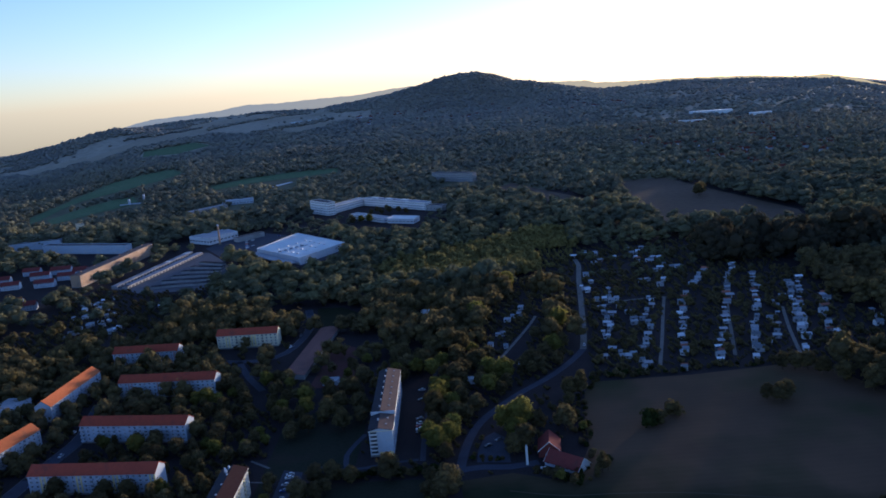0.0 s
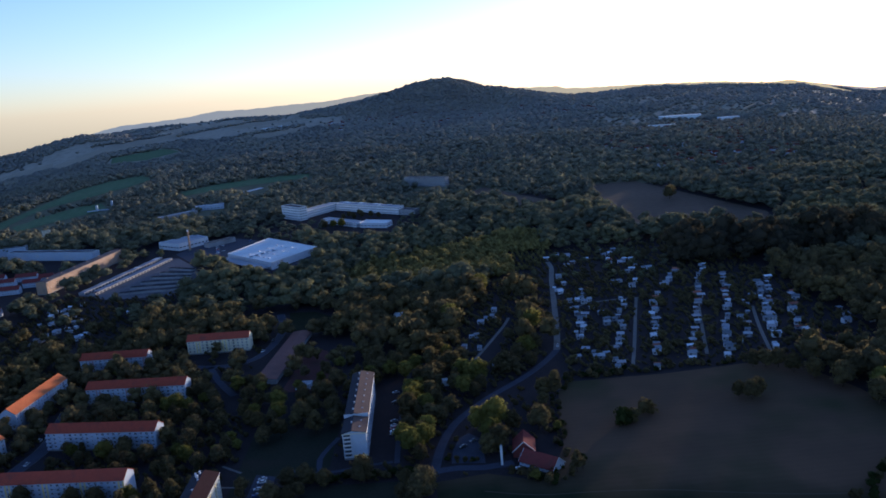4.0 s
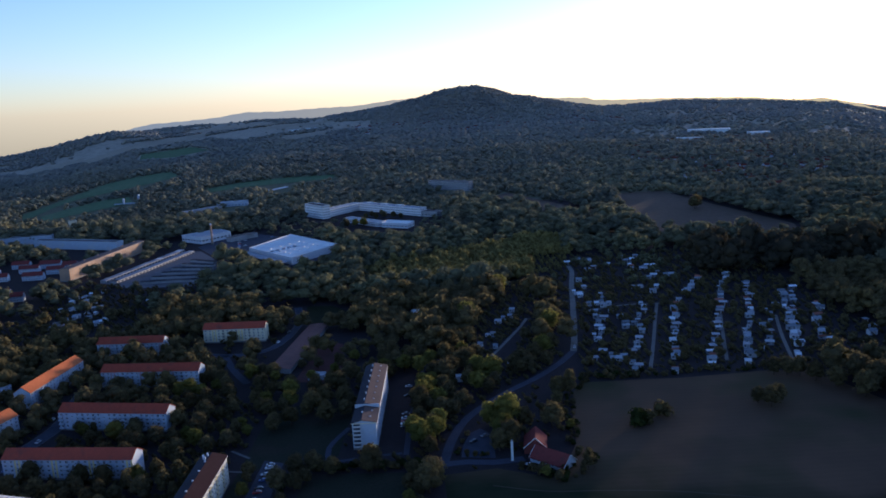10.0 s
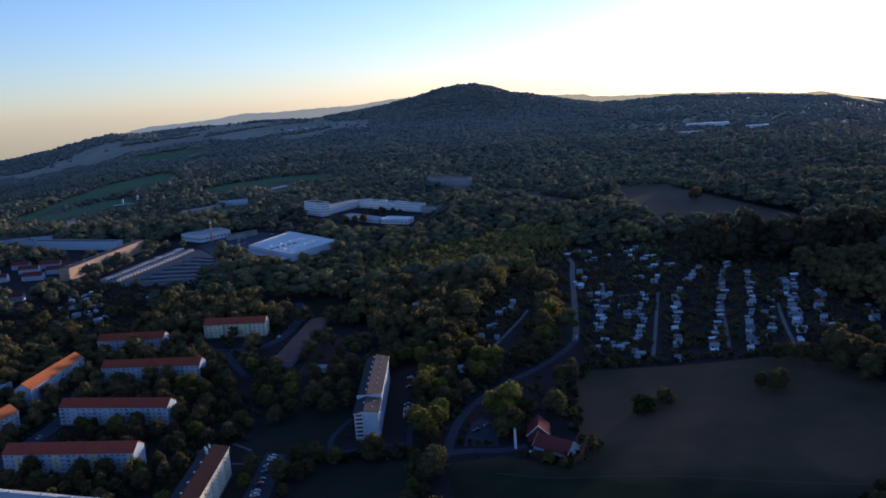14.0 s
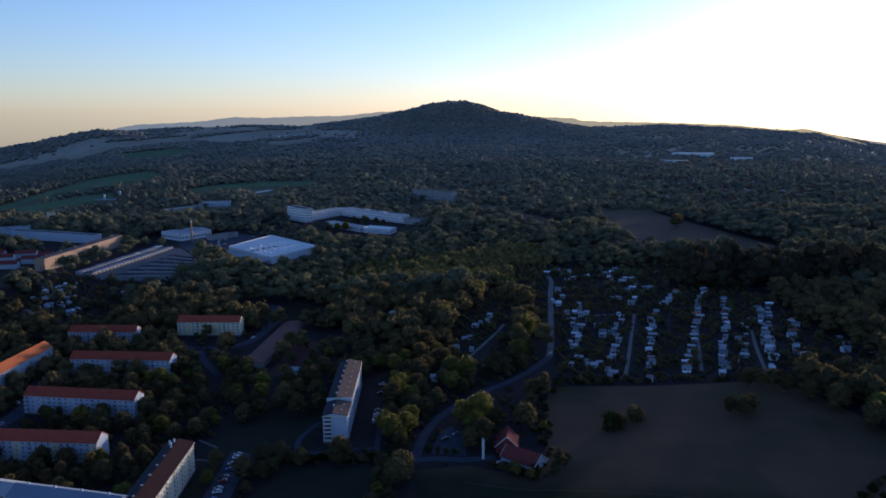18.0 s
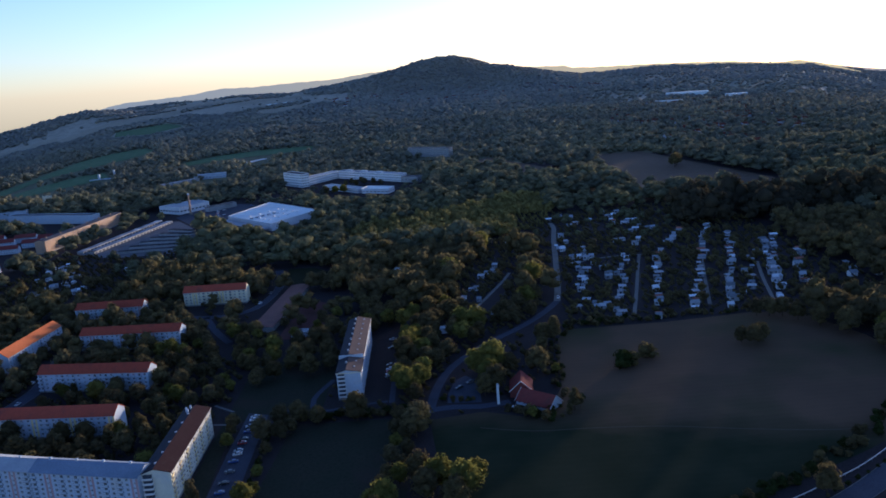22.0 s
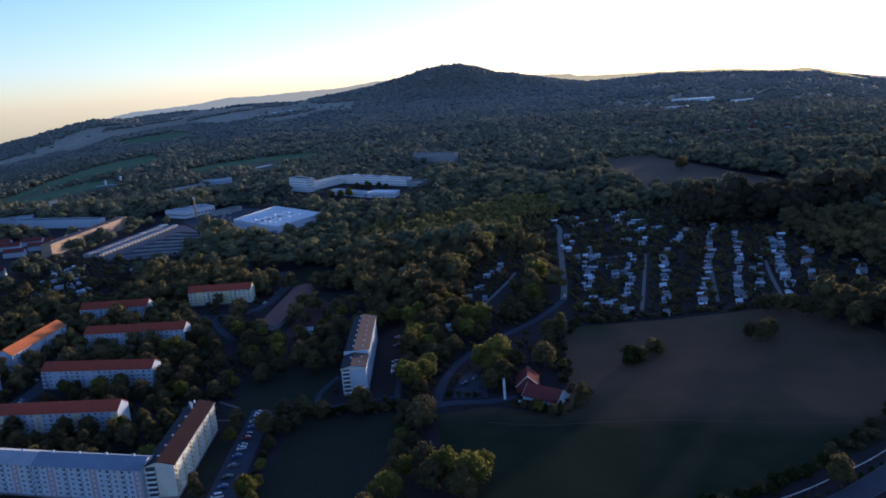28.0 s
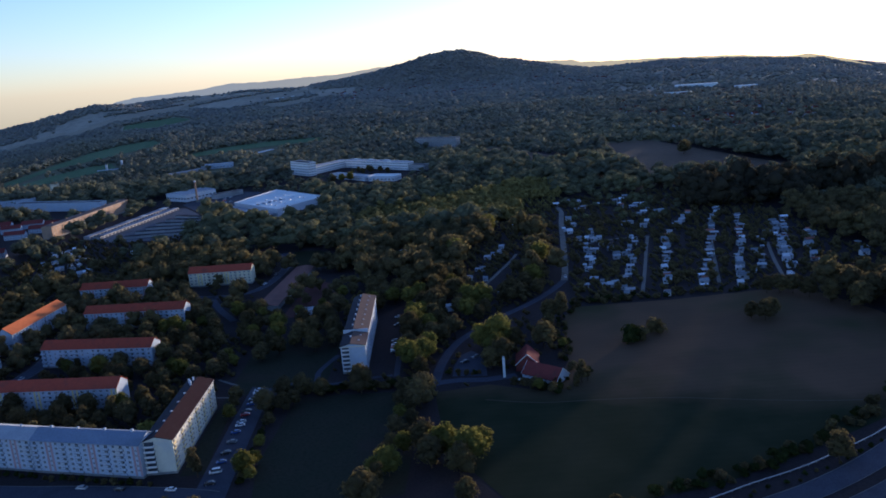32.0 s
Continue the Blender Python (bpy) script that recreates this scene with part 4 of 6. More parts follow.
b.box(-2, -2, 0, 2, 2, 2.2, bev=0.2)
part("base", b, M["concrete"], ch)

# the white school with tower, linking wing and rear wing
hall("school_tower", "white five-storey school tower block", "school", [(-222, 1262), (-188, 1220), (-178, 1230), (-210, 1274)], 20, "render_school", "felt", wins=4.5, win_h=1.6, stories=5, group="school wings")
hall("school_wing", "white linking school wing with ribbon windows", "school", [(-184, 1236), (-138, 1306), (-150, 1316), (-196, 1248)], 11, "render_school", "sheet_grey", wins=4.0, win_h=1.3, stories=3, group="school wings")
hall("school_wing", "long white rear school wing with ribbon windows", "school", [(-140, 1298), (-37, 1196), (-28, 1206), (-130, 1310)], 11.5, "render_school", "felt_blue", wins=4.0, win_h=1.3, stories=3, group="school wings")
hall("school_annex", "grey connecting block behind the school wing", "school", [(-36, 1192), (-12, 1175), (-4, 1188), (-27, 1205)], 8, "render_grey", "felt", wins=5.0, group="school wings")
hall("sports_hall", "low grey-roofed sports hall in front of the school", "sports hall", [(-150, 1180), (-95, 1114), (-84, 1124), (-140, 1190)], 6, "cladding", "sheet_grey", wins=6.0)
hall("sports_hall", "low white hall with pale roof beside trees", "sports hall", [(-90, 1110), (-52, 1088), (-44, 1110), (-82, 1134)], 6.5, "cladding", "sheet_white", wins=6.0)
for o in ((-120, 1283), (-95, 1258), (-70, 1233)):
    hb = thing("roof_house", "white plant room on the school roof", "plant room", Matrix.Translation((*o, 11.5)) @ Matrix.Rotation(radians(-45), 4, "Z"), "roof houses")
    b = Build()
    b.box(-6, -3, 0, 6, 3, 2.6)
    part("wall", b, M["render_white"], hb)
    b = Build()
    b.box(-6.3, -3.3, 2.6, 6.3, 3.3, 2.8)
    part("roof", b, M["sheet_white"], hb)
hall("office_block", "grey concrete office block in the woods", "office block", [(-30, 1534), (46, 1476), (54, 1488), (-22, 1548)], 17, "render_grey", "felt", wins=5.0, win_h=1.7, stories=5)
hall("factory_building", "white factory building with low roof in the woods", "factory", [(-410, 1432), (-356, 1440), (-360, 1462), (-414, 1452)], 8, "render_white", "sheet_grey", wins=6)
hall("factory_building", "low grey factory shed beside trees", "factory", [(-440, 1340), (-392, 1400), (-402, 1408), (-450, 1350)], 7, "render_grey", "sheet_grey", wins=7)
hall("shed", "long white shed roof among trees", "shed", [(-356, 1630), (-328, 1686), (-336, 1692), (-364, 1636)], 5, "render_white", "sheet_white", 0.3)
hall("farm_building", "distant grey flat building with white end", "building", [(-362, 1985), (-262, 1896), (-252, 1908), (-352, 1998)], 9, "render_grey", "felt", wins=8)
# long brown slab, pale slabs and tower at the western edge
slab((-413, 857), (-391, 1022), 12, 14.0, 14.9, 5, "render_brown", "felt", "very long brown four-storey apartment block", bay=5.5, chimneys=6, group="western blocks")
hall("apartment_slab", "long pale green flat-roofed apartment slab", "apartment block", [(-572, 1094), (-435, 1040), (-430, 1052), (-567, 1107)], 11, "render_white", "felt", group="western blocks")
hall("apartment_slab", "pale flat-roofed slab beside the tower", "apartment block", [(-640, 1120), (-566, 1136), (-569, 1148), (-643, 1132)], 11, "render_white", "felt", group="western blocks")
hall("apartment_slab", "pale apartment slab with brown roof edge", "apartment block", [(-628, 1190), (-560, 1240), (-567, 1250), (-635, 1200)], 9, "render_white", "tile_brown", wins=9.0, win_h=1.4, stories=2, group="western blocks")
hall("stair_tower", "square cream stair tower with white front", "tower", [(-580, 1222), (-570, 1228), (-576, 1238), (-586, 1232)], 18, "render_cream", "felt", 0.6)
for x, y, h in ((-622, 1544, 14), (-606, 1580, 17)):
    hall("tower", "slim white tower standing in the trees", "tower", [(x - 1.6, y - 2), (x + 1.6, y - 2), (x + 1.6, y + 2), (x - 1.6, y + 2)], h, "render_white", "felt", 0.4, "white towers")
b1, _ = hall("low_hall", "low hall between the white towers", "building", [(-640, 1540), (-600, 1552), (-603, 1562), (-643, 1550)], 4, "render_white", "sheet_grey", 0.3)


def gable_house(name, label, m, L, D, eave, ridge, wall, roof, group="", wins=True, category="house"):
    root = thing(name, label, category, m, group)
    ws = [(x, 0.9, x + 1.2, 2.2) for x in np.arange(1.2, L - 2, 2.8)] if wins else []
    ws += [(x, 3.6, x + 1.2, 4.9) for x in np.arange(1.2, L - 2, 2.8)] if wins and eave > 5.3 else []
    gw = [(D / 2 - 2.2, 0.9, D / 2 - 1.0, 2.2), (D / 2 + 1.0, 0.9, D / 2 + 2.2, 2.2)] if wins and D > 6 else []
    b = Build()
    facade(b, (0, 0, 0), (1, 0, 0), (0, -1, 0), L, eave, ws)
    facade(b, (L, 0, 0), (0, 1, 0), (1, 0, 0), D, eave, gw)
    facade(b, (L, D, 0), (-1, 0, 0), (0, 1, 0), L, eave, [])
    facade(b, (0, D, 0), (0, -1, 0), (-1, 0, 0), D, eave, gw)
    b.face([(L, 0, eave), (L, D, eave), (L, D / 2, ridge - 0.15)])
    b.face([(0, D, eave), (0, 0, eave), (0, D / 2, ridge - 0.15)])
    part("wall", b, M[wall], root)
    put_windows(root, (0, 0, 0), (1, 0, 0), (0, -1, 0), ws)
    put_windows(root, (L, 0, 0), (0, 1, 0), (1, 0, 0), gw)
    put_windows(root, (0, D, 0), (0, -1, 0), (-1, 0, 0), gw)
    b = Build()
    b.box(0.3, 0.3, 0, L - 0.3, D - 0.3, eave - 0.2)
    part("interior", b, M["plinth"], root)
    for ya, yb in ((-0.45, D / 2), (D + 0.45, D / 2)):
        b = Build()
        ze = eave - (ridge - eave) * 0.45 / (D / 2)
        lo = [(-0.4, ya, ze), (L + 0.4, ya, ze), (L + 0.4, yb, ridge), (-0.4, yb, ridge)]
        if ya > 0:
            lo = [lo[1], lo[0], lo[3], lo[2]]
        b.face([(x, y, z + 0.2) for x, y, z in lo])
        b.face(list(reversed(lo)))
        for k in range(4):
            a, c = lo[k], lo[(k + 1) % 4]
            b.face([a, c, (c[0], c[1], c[2] + 0.2), (a[0], a[1], a[2] + 0.2)])
        part("roof_slope", b, M[roof], root)
    g = 2.0
    CLEAR.append([tuple((m @ Vector((x, y, 0)))[:2]) for x, y in ((-g, -g), (L + g, -g), (L + g, D + g), (-g, D + g))])
    return root


# the red-roofed house by the meadow: two wings at an angle, white bargeboards
def at(x, y, deg, z=0.0):
    return Matrix.Translation((x, y, z)) @ Matrix.Rotation(radians(deg), 4, "Z")


def bargeboards(root, x, D, eave, ridge):
    b = Build()
    for s in (0, 1):
        y0, y1 = (-0.5, D / 2) if s == 0 else (D + 0.5, D / 2)
        ze = eave - (ridge - eave) * 0.5 / (D / 2)
        p = [(x, y0, ze - 0.15), (x, y1, ridge - 0.15), (x, y1, ridge + 0.3), (x, y0, ze + 0.3)]
        q = [(x - 0.12, yy, zz) for _, yy, zz in p]
        b.face(p), b.face(list(reversed(q)))
        for k in range(4):
            b.face([p[k], p[(k + 1) % 4], q[(k + 1) % 4], q[k]])
    part("bargeboard", b, M["frame"], root, "white painted bargeboard")


# this wing's walls are coloured to read as a dark roof slope from the camera
h1 = gable_house("house", "red-roofed house wing, walls coloured like its roof, white bargeboards, by the meadow", at(45.5, 374.5, 83), 14, 11, 3.6, 8.6, "wall_roof_red", "tile_rust")
bargeboards(h1, -0.45, 11, 3.6, 8.6)
h2 = gable_house("house", "low red-roofed house wing running towards the meadow", at(36.6, 367.8, -42), 19.5, 10.5, 2.2, 6.6, "render_white", "tile_rust")
bargeboards(h2, 20, 10.5, 2.2, 6.6)
bargeboards(h2, -0.45, 10.5, 2.2, 6.6)
sign = thing("advertising_pillar", "tall slim white square pillar beside the forecourt", "pillar", at(28, 369, 10))
b = Build()
b.box(-0.55, -0.35, 0.3, 0.55, 0.35, 10.2, bev=0.06)
part("shaft", b, M["sheet_white"], sign)
b = Build()
b.box(-0.4, -0.25, 10.2, 0.4, 0.25, 11.0, bev=0.05)
part("cap", b, M["sheet_grey"], sign)
b = Build()
b.box(-0.9, -0.7, 0, 0.9, 0.7, 0.3, bev=0.05)
part("base", b, M["concrete"], sign)

# low brown-roofed pavilion between the blocks and the court
gable_house("pavilion", "long low pavilion with weathered red-brown roof", at(-108.5, 515, 84), 105, 14.5, 3.4, 4.3, "render_grey", "tile_mauve", wins=False, category="pavilion")
hall("kiosk", "small white flat-roofed service building", "building", [(-94, 500), (-84, 499), (-83, 506), (-93, 507)], 3.2, "render_white", "sheet_grey", 0.3)
club, _ = hall("club_house", "small building with pale curved roof in the trees", "building", [(-32, 636), (-20, 634), (-19, 643), (-31, 645)], 3.4, "render_white", "sheet_white", 0.2)
b = Build()
arc = [(-6.4 * math.cos(math.pi * k / 10), 3.5 + 2.6 * math.sin(math.pi * k / 10)) for k in range(11)]
for (xa, za), (xb, zb) in zip(arc[:-1], arc[1:]):
    b.face([(xa, -4.8, za), (xb, -4.8, zb), (xb, 4.8, zb), (xa, 4.8, za)])
b.face([(x, -4.8, z) for x, z in reversed(arc)])
b.face([(x, 4.8, z) for x, z in arc])
part("barrel_roof", b, M["sheet_white"], club, "white curved sheet roof")
hall("garden_pavilion", "pale flat-roofed pavilion among trees", "building", [(2, 482), (9, 483), (8.5, 488), (1.5, 487)], 3.4, "cladding", "sheet_white", 0.2)
hall("house", "flat pale building at the street corner", "building", [(-308, 470), (-292, 468), (-288, 500), (-304, 502)], 8, "render_white", "sheet_grey", 0.4, wins=4)
# western terraced houses
TERR = [(-474, 872, 6, 22), (-462, 903, 4, 20), (-500, 915, 8, 22), (-488, 940, 5, 24), (-524, 945, 6, 20), (-455, 928, 5, 16), (-430, 922, 80, 12), (-540, 905, 6, 20), (-512, 872, 10, 20), (-440, 770, 12, 18), (-462, 790, 8, 16)]
for x, y, a, L in TERR:
    gable_house("terraced_house", "white rendered terraced house with dark red roof", at(x, y, a), L, 9, 5.6, 9.0, "render_white", "tile_rust", "terraced houses")


# rows of garages and low sheds
def shed_row(p0, p1, depth, h, n, label, pale):
    d = Vector((p1[0] - p0[0], p1[1] - p0[1]))
    L = d.length / n
    ang = math.degrees(math.atan2(d.y, d.x))
    for k in range(n):
        p = Vector(p0) + d * (k / n)
        root = thing("garage", label, "garage", at(p.x, p.y, ang), "garage rows")
        hh = h + rnd.uniform(-0.15, 0.15)
        b = Build()
        b.box(0.05, 0, 0, L - 0.05, depth, hh)
        part("wall", b, M["render_grey"], root)
        b = Build()
        b.box(-0.05, -0.3, hh, L + 0.02, depth + 0.2, hh + 0.16, 0)
        part("roof", b, M[rnd.choice(pale)], root)
        if pale[0] != "felt_dark":
            b = Build()
            b.box(L * 0.2, -0.06, 0, L * 0.8, -0.004, 2.1)
            part("door", b, M["garage_door"], root)


shed_row((-366, 838), (-334, 1004), 7, 2.8, 26, "flat-roofed garage in a long row, pale roof", ["sheet_grey", "felt_blue", "sheet_white", "sheet_grey", "felt_blue", "sheet_white"])
shed_row((-352, 832), (-318, 992), 7, 2.8, 24, "flat-roofed garage in a long row, grey roof", ["felt_blue", "felt", "felt_blue", "sheet_grey", "felt_blue", "felt_blue"])
for k in range(6):
    o = k * 0.16
    a, c = Vector((-324, 822)).lerp(Vector((-300, 960)), o), Vector((-240, 822)).lerp(Vector((-272, 930)), o)
    shed_row(tuple(a), tuple(a.lerp(c, 0.85)), 6, 2.4, 8, "dark flat-roofed shed in a storage yard row", ["felt_dark", "felt_dark", "felt_dark", "felt"])

# clear the trees that would hide these places from the camera
for p, q in (((-190, 572), (-165, 562)), ((-165, 562), (-140, 566)), ((-140, 566), (-128, 590)), ((-128, 590), (-124, 640)), ((-165, 562), (-150, 528)), ((-150, 528), (-134, 500))):
    clear_front([(p[0] - 4, p[1] - 3), (p[0] + 4, p[1] - 3), (q[0] + 4, q[1] + 3), (q[0] - 4, q[1] + 3)], 26)
clear_front([(-36, 636), (-16, 634), (-16, 646), (-36, 648)], 34)
patch("lawn", [(-117, 632), (-86, 626), (-80, 660), (-104, 690), (-126, 692)], M["grass"], "open lawn behind the pavilion", "lawn")
patch("lawn", [(-134, 644), (-150, 645), (-166, 700), (-144, 694)], M["grass"], "open lawn beside the curving street", "lawn")
clear_front([(-140, 690), (-110, 684), (-94, 640), (-100, 624), (-122, 640)], 12)
clear_front([(-174, 881), (-131, 952), (-240, 958)], 54)
clear_front([(-192, 592), (-140, 589), (-140, 600), (-192, 603)], 24)
clear_front([(-244, 372), (-228, 372), (-226, 470), (-246, 470)], 13)
clear_front([(-222, 1262), (-188, 1220), (-140, 1298), (-37, 1196), (-20, 1180)], 60)
clear_front([(-150, 1180), (-95, 1114), (-52, 1088), (-44, 1110), (-84, 1124)], 84)
clear_front([(-361, 1080), (-326, 1052), (-297, 1092)], 36)
clear_front([(-572, 1094), (-435, 1040), (-430, 1052), (-567, 1107)], 60)
clear_front([(-640, 1120), (-566, 1136), (-569, 1148)], 60)
clear_front([(-30, 1534), (46, 1476), (54, 1488)], 84)
clear_front([(-410, 1432), (-356, 1440), (-360, 1462)], 84)
clear_front([(-356, 1630), (-328, 1686), (-336, 1692)], 100)
clear_front([(-545, 872), (-440, 872), (-430, 940), (-545, 950)], 60)
clear_front([(-3, 470), (11, 472), (10, 481), (-4, 479)], 30)
clear_front([(-420, 850), (-405, 850), (-384, 1022), (-400, 1022)], 20)
for p, q in (((-6, 366), (5, 418)), ((5, 418), (28, 455)), ((17, 505), (43, 567)), ((43, 567), (64, 634))):
    clear_front([(p[0] - 3, p[1]), (p[0] + 3, p[1]), (q[0] + 3, q[1]), (q[0] - 3, q[1])], 22)
for p, q in zip(LANE[3:-1], LANE[4:]):
    clear_front([(p[0] - 2, p[1]), (p[0] + 2, p[1] - 2), (q[0] + 2, q[1] - 2), (q[0] - 2, q[1])], 42 if p[1] < 600 else 34)
CLEAR.append([(-295, 285), (-104, 262), (-104, 298), (-295, 345)])
CLEAR.append([(-62, 366), (-33, 366), (-33, 392), (-62, 392)])
CLEAR.append([(14, 335), (74, 330), (66, 384), (52, 396), (30, 388), (16, 366)])
CLEAR.append([(-40, 380), (-22, 380), (-20, 500), (-40, 500)])


# ---- allotment huts ----
def hut_meshes(k):
    r = random.Random(100 + k)
    w, d, h = r.uniform(3.2, 5.2), r.uniform(2.8, 4.2), r.uniform(2.1, 2.5)
    wall_b = Build()
    facade(wall_b, (0, 0, 0), (1, 0, 0), (0, -1, 0), w, h, [(w * 0.12, 0.9, w * 0.42, 2.0), (w * 0.6, 0.05, w * 0.6 + 0.9, 2.05)], 0.12)
    facade(wall_b, (w, 0, 0), (0, 1, 0), (1, 0, 0), d, h, [])
    facade(wall_b, (w, d, 0), (-1, 0, 0), (0, 1, 0), w, h, [])
    facade(wall_b, (0, d, 0), (0, -1, 0), (-1, 0, 0), d, h, [])
    roof_b = Build()
    if k % 3 == 0:       # lean-to sheet
        lo = [(-0.3, -0.5, h + 0.05), (w + 0.3, -0.5, h + 0.05), (w + 0.3, d + 0.3, h + 0.45), (-0.3, d + 0.3, h + 0.45)]
        hi = [(x, y, z + 0.12) for x, y, z in lo]
        roof_b.face(hi), roof_b.face(list(reversed(lo)))
        for i in range(4):
            roof_b.face([lo[i], lo[(i + 1) % 4], hi[(i + 1) % 4], hi[i]])
    else:
        rz = h + (0.8 if k % 3 == 1 else 1.3)
        for ya in (-0.35, d + 0.35):
            lo = [(-0.3, ya, h - 0.05), (w + 0.3, ya, h - 0.05), (w + 0.3, d / 2, rz), (-0.3, d / 2, rz)]
            hi = [(x, y, z + 0.1) for x, y, z in lo]
            roof_b.face(hi), roof_b.face(list(reversed(lo)))
            for i in range(4):
                roof_b.face([lo[i], lo[(i + 1) % 4], hi[(i + 1) % 4], hi[i]])
        wall_b.face([(w, 0, h), (w, d, h), (w, d / 2, rz - 0.05)])
        wall_b.face([(0, d, h), (0, 0, h), (0, d / 2, rz - 0.05)])
    pane = Build()
    pane.face([(w * 0.12, 0.1, 0.9), (w * 0.42, 0.1, 0.9), (w * 0.42, 0.1, 2.0), (w * 0.12, 0.1, 2.0)])
    door = Build()
    door.box(w * 0.6, 0.06, 0.05, w * 0.6 + 0.9, 0.11, 2.05)
    return wall_b.mesh("wall", HUT_WALLS[(0, 2, 0, 1, 2, 0)[k % 6]]), roof_b.mesh("roof", HUT_ROOFS[(1, 1, 0, 1, 2, 1, 1, 1)[k % 8]]), pane.mesh("window", M["glass"]), door.mesh("door", M["steel"])


HUTS = [hut_meshes(k) for k in range(12)]
HUT_AT = []


def hut(x, y, deg, k):
    roofs = ("grey", "grey", "pale", "grey", "red-brown", "grey", "grey", "grey")
    walls = ("white", "brown wooden", "grey")
    root = thing("garden_hut", f"small {walls[(0, 2, 0, 1, 2, 0)[k % 6]]} allotment hut with {roofs[k % 8]} roof", "garden hut", at(x, y, deg) @ Matrix.Scale(rnd.uniform(0.75, 1.2), 4), "allotment huts")
    for n_, me in zip(("wall", "roof", "window", "door"), HUTS[k]):
        part(n_, me, None, root)
    HUT_AT.append((x, y))


def hut_line(pts, step, side=3.0, skip=0.12):
    line = curve_pts(pts, step)
    for p in line:
        if rnd.random() > skip:
            hut(p.x + rnd.uniform(-side, side), p.y + rnd.uniform(-2, 2), rnd.uniform(-12, 12) - 8, rnd.randrange(12))


hut_line([(112, 482), (120, 510), (142, 590), (158, 640)], 9)
hut_line([(139, 478), (146, 502), (168, 585), (184, 632), (204, 672), (227, 715)], 6.8, 2.0, 0.12)
hut_line([(163, 488), (186, 545), (212, 615), (231, 671), (257, 726)], 7.8, 1.8)
hut_line([(187, 486), (204, 535), (224, 585), (240, 628), (262, 690)], 7.8, 1.8)
hut_line([(206, 512), (226, 560), (250, 610)], 13, 4)
hut_line([(232, 516), (246, 560), (270, 612), (290, 660)], 8, 2)
for x, y in ((35, 607), (41, 615), (46, 618), (49, 637), (30, 573), (26, 574), (19, 551), (46, 524), (37, 505), (88, 689), (84, 690), (30, 545), (69, 718), (-22, 553)):
    hut(x, y, rnd.uniform(-12, 12) - 5, rnd.choice((8, 0, 6, 0, 6)))
hut_line([(222, 492), (236, 536), (255, 590), (276, 650)], 8, 2.0)
hut_line([(252, 520), (268, 566), (286, 610)], 9, 3)
hut_line([(100, 520), (106, 560), (114, 610), (124, 660)], 10, 5, 0.2)
for _ in range(18):
    hut(rnd.uniform(104, 135), rnd.uniform(500, 690), rnd.uniform(-20, 20), rnd.choice((0, 6, 8, 3, 1, 2)))
hut_line([(92, 505), (104, 508), (116, 509)], 10, 4)
hut_line([(108, 560), (116, 600), (122, 650)], 14, 6)
for _ in range(34):
    hut(rnd.uniform(118, 215), rnd.uniform(655, 830), rnd.uniform(-20, 20), rnd.randrange(12))
for _ in range(34):
    d = rnd.uniform(0, 1)
    hut(-312 - 58 * d + rnd.uniform(-22, 22), 640 + 150 * d + rnd.uniform(-24, 24), rnd.uniform(-30, 30), rnd.choice((0, 2, 6, 8, 3, 1, 5, 7)))
for x, y in ((-192, 740), (-182, 745), (-296, 738), (-288, 742), (288, 530), (296, 545), (306, 528), (300, 560)):
    hut(x, y, rnd.uniform(-15, 15), rnd.randrange(12))


# ---- cars ----
def car_parts(kind):
    """Body, glasshouse, wheel: local x runs along the car, wheels on z = 0."""
    L, W = (4.9, 1.9) if kind == "van" else (4.3, 1.75)
    top = 1.95 if kind == "van" else 1.45
    prof = [(0, 0.3), (0, 0.75), (0.15, 0.85), (1.0, 0.95), (L - 0.7, 0.98), (L - 0.05, 0.85), (L, 0.3)]
    cab = [(0.55, 0.95), (1.35, top), (L - 0.6, top - 0.03), (L - 0.1, 0.97)] if kind == "van" else [(1.0, 0.95), (1.75, top), (3.2, top), (4.0, 0.98)]

    def loft(pts, inset_bottom, inset_top, z_lo, z_hi):
        b = Build()
        ins = lambda z: inset_bottom + (inset_top - inset_bottom) * max(0, min(1, (z - z_lo) / (z_hi - z_lo)))
        lft = [(x, -W / 2 + ins(z), z) for x, z in pts]
        rgt = [(x, W / 2 - ins(z), z) for x, z in pts]
        b.face(lft), b.face(list(reversed(rgt)))
        for i in range(len(pts)):
            j = (i + 1) % len(pts)
            b.face([lft[j], lft[i], rgt[i], rgt[j]])
        return b
    body = loft(prof, 0.0, 0.08, 0.5, 1.0)
    cabin = loft(cab, 0.1, 0.28, 0.95, top)
    roof = Build()
    (xa, za), (xb, zb) = cab[1], cab[2]
    roof.box(xa - 0.02, -W / 2 + 0.26, top - 0.04, xb + 0.05, W / 2 - 0.26, top + 0.04, bev=0.03)
    wheel = Build()
    wheel.tube((0, -0.1, 0), (0, 0.1, 0), 0.31, 0.31, 12)
    rim = Build()
    rim.tube((0, -0.12, 0), (0, 0.12, 0), 0.18, 0.18, 8)
    lamp = Build()
    lamp.box(-0.02, -0.2, -0.08, 0.05, 0.2, 0.08)
    return body, cabin, roof, wheel, rim, lamp, L, W


CAR_CACHE = {}


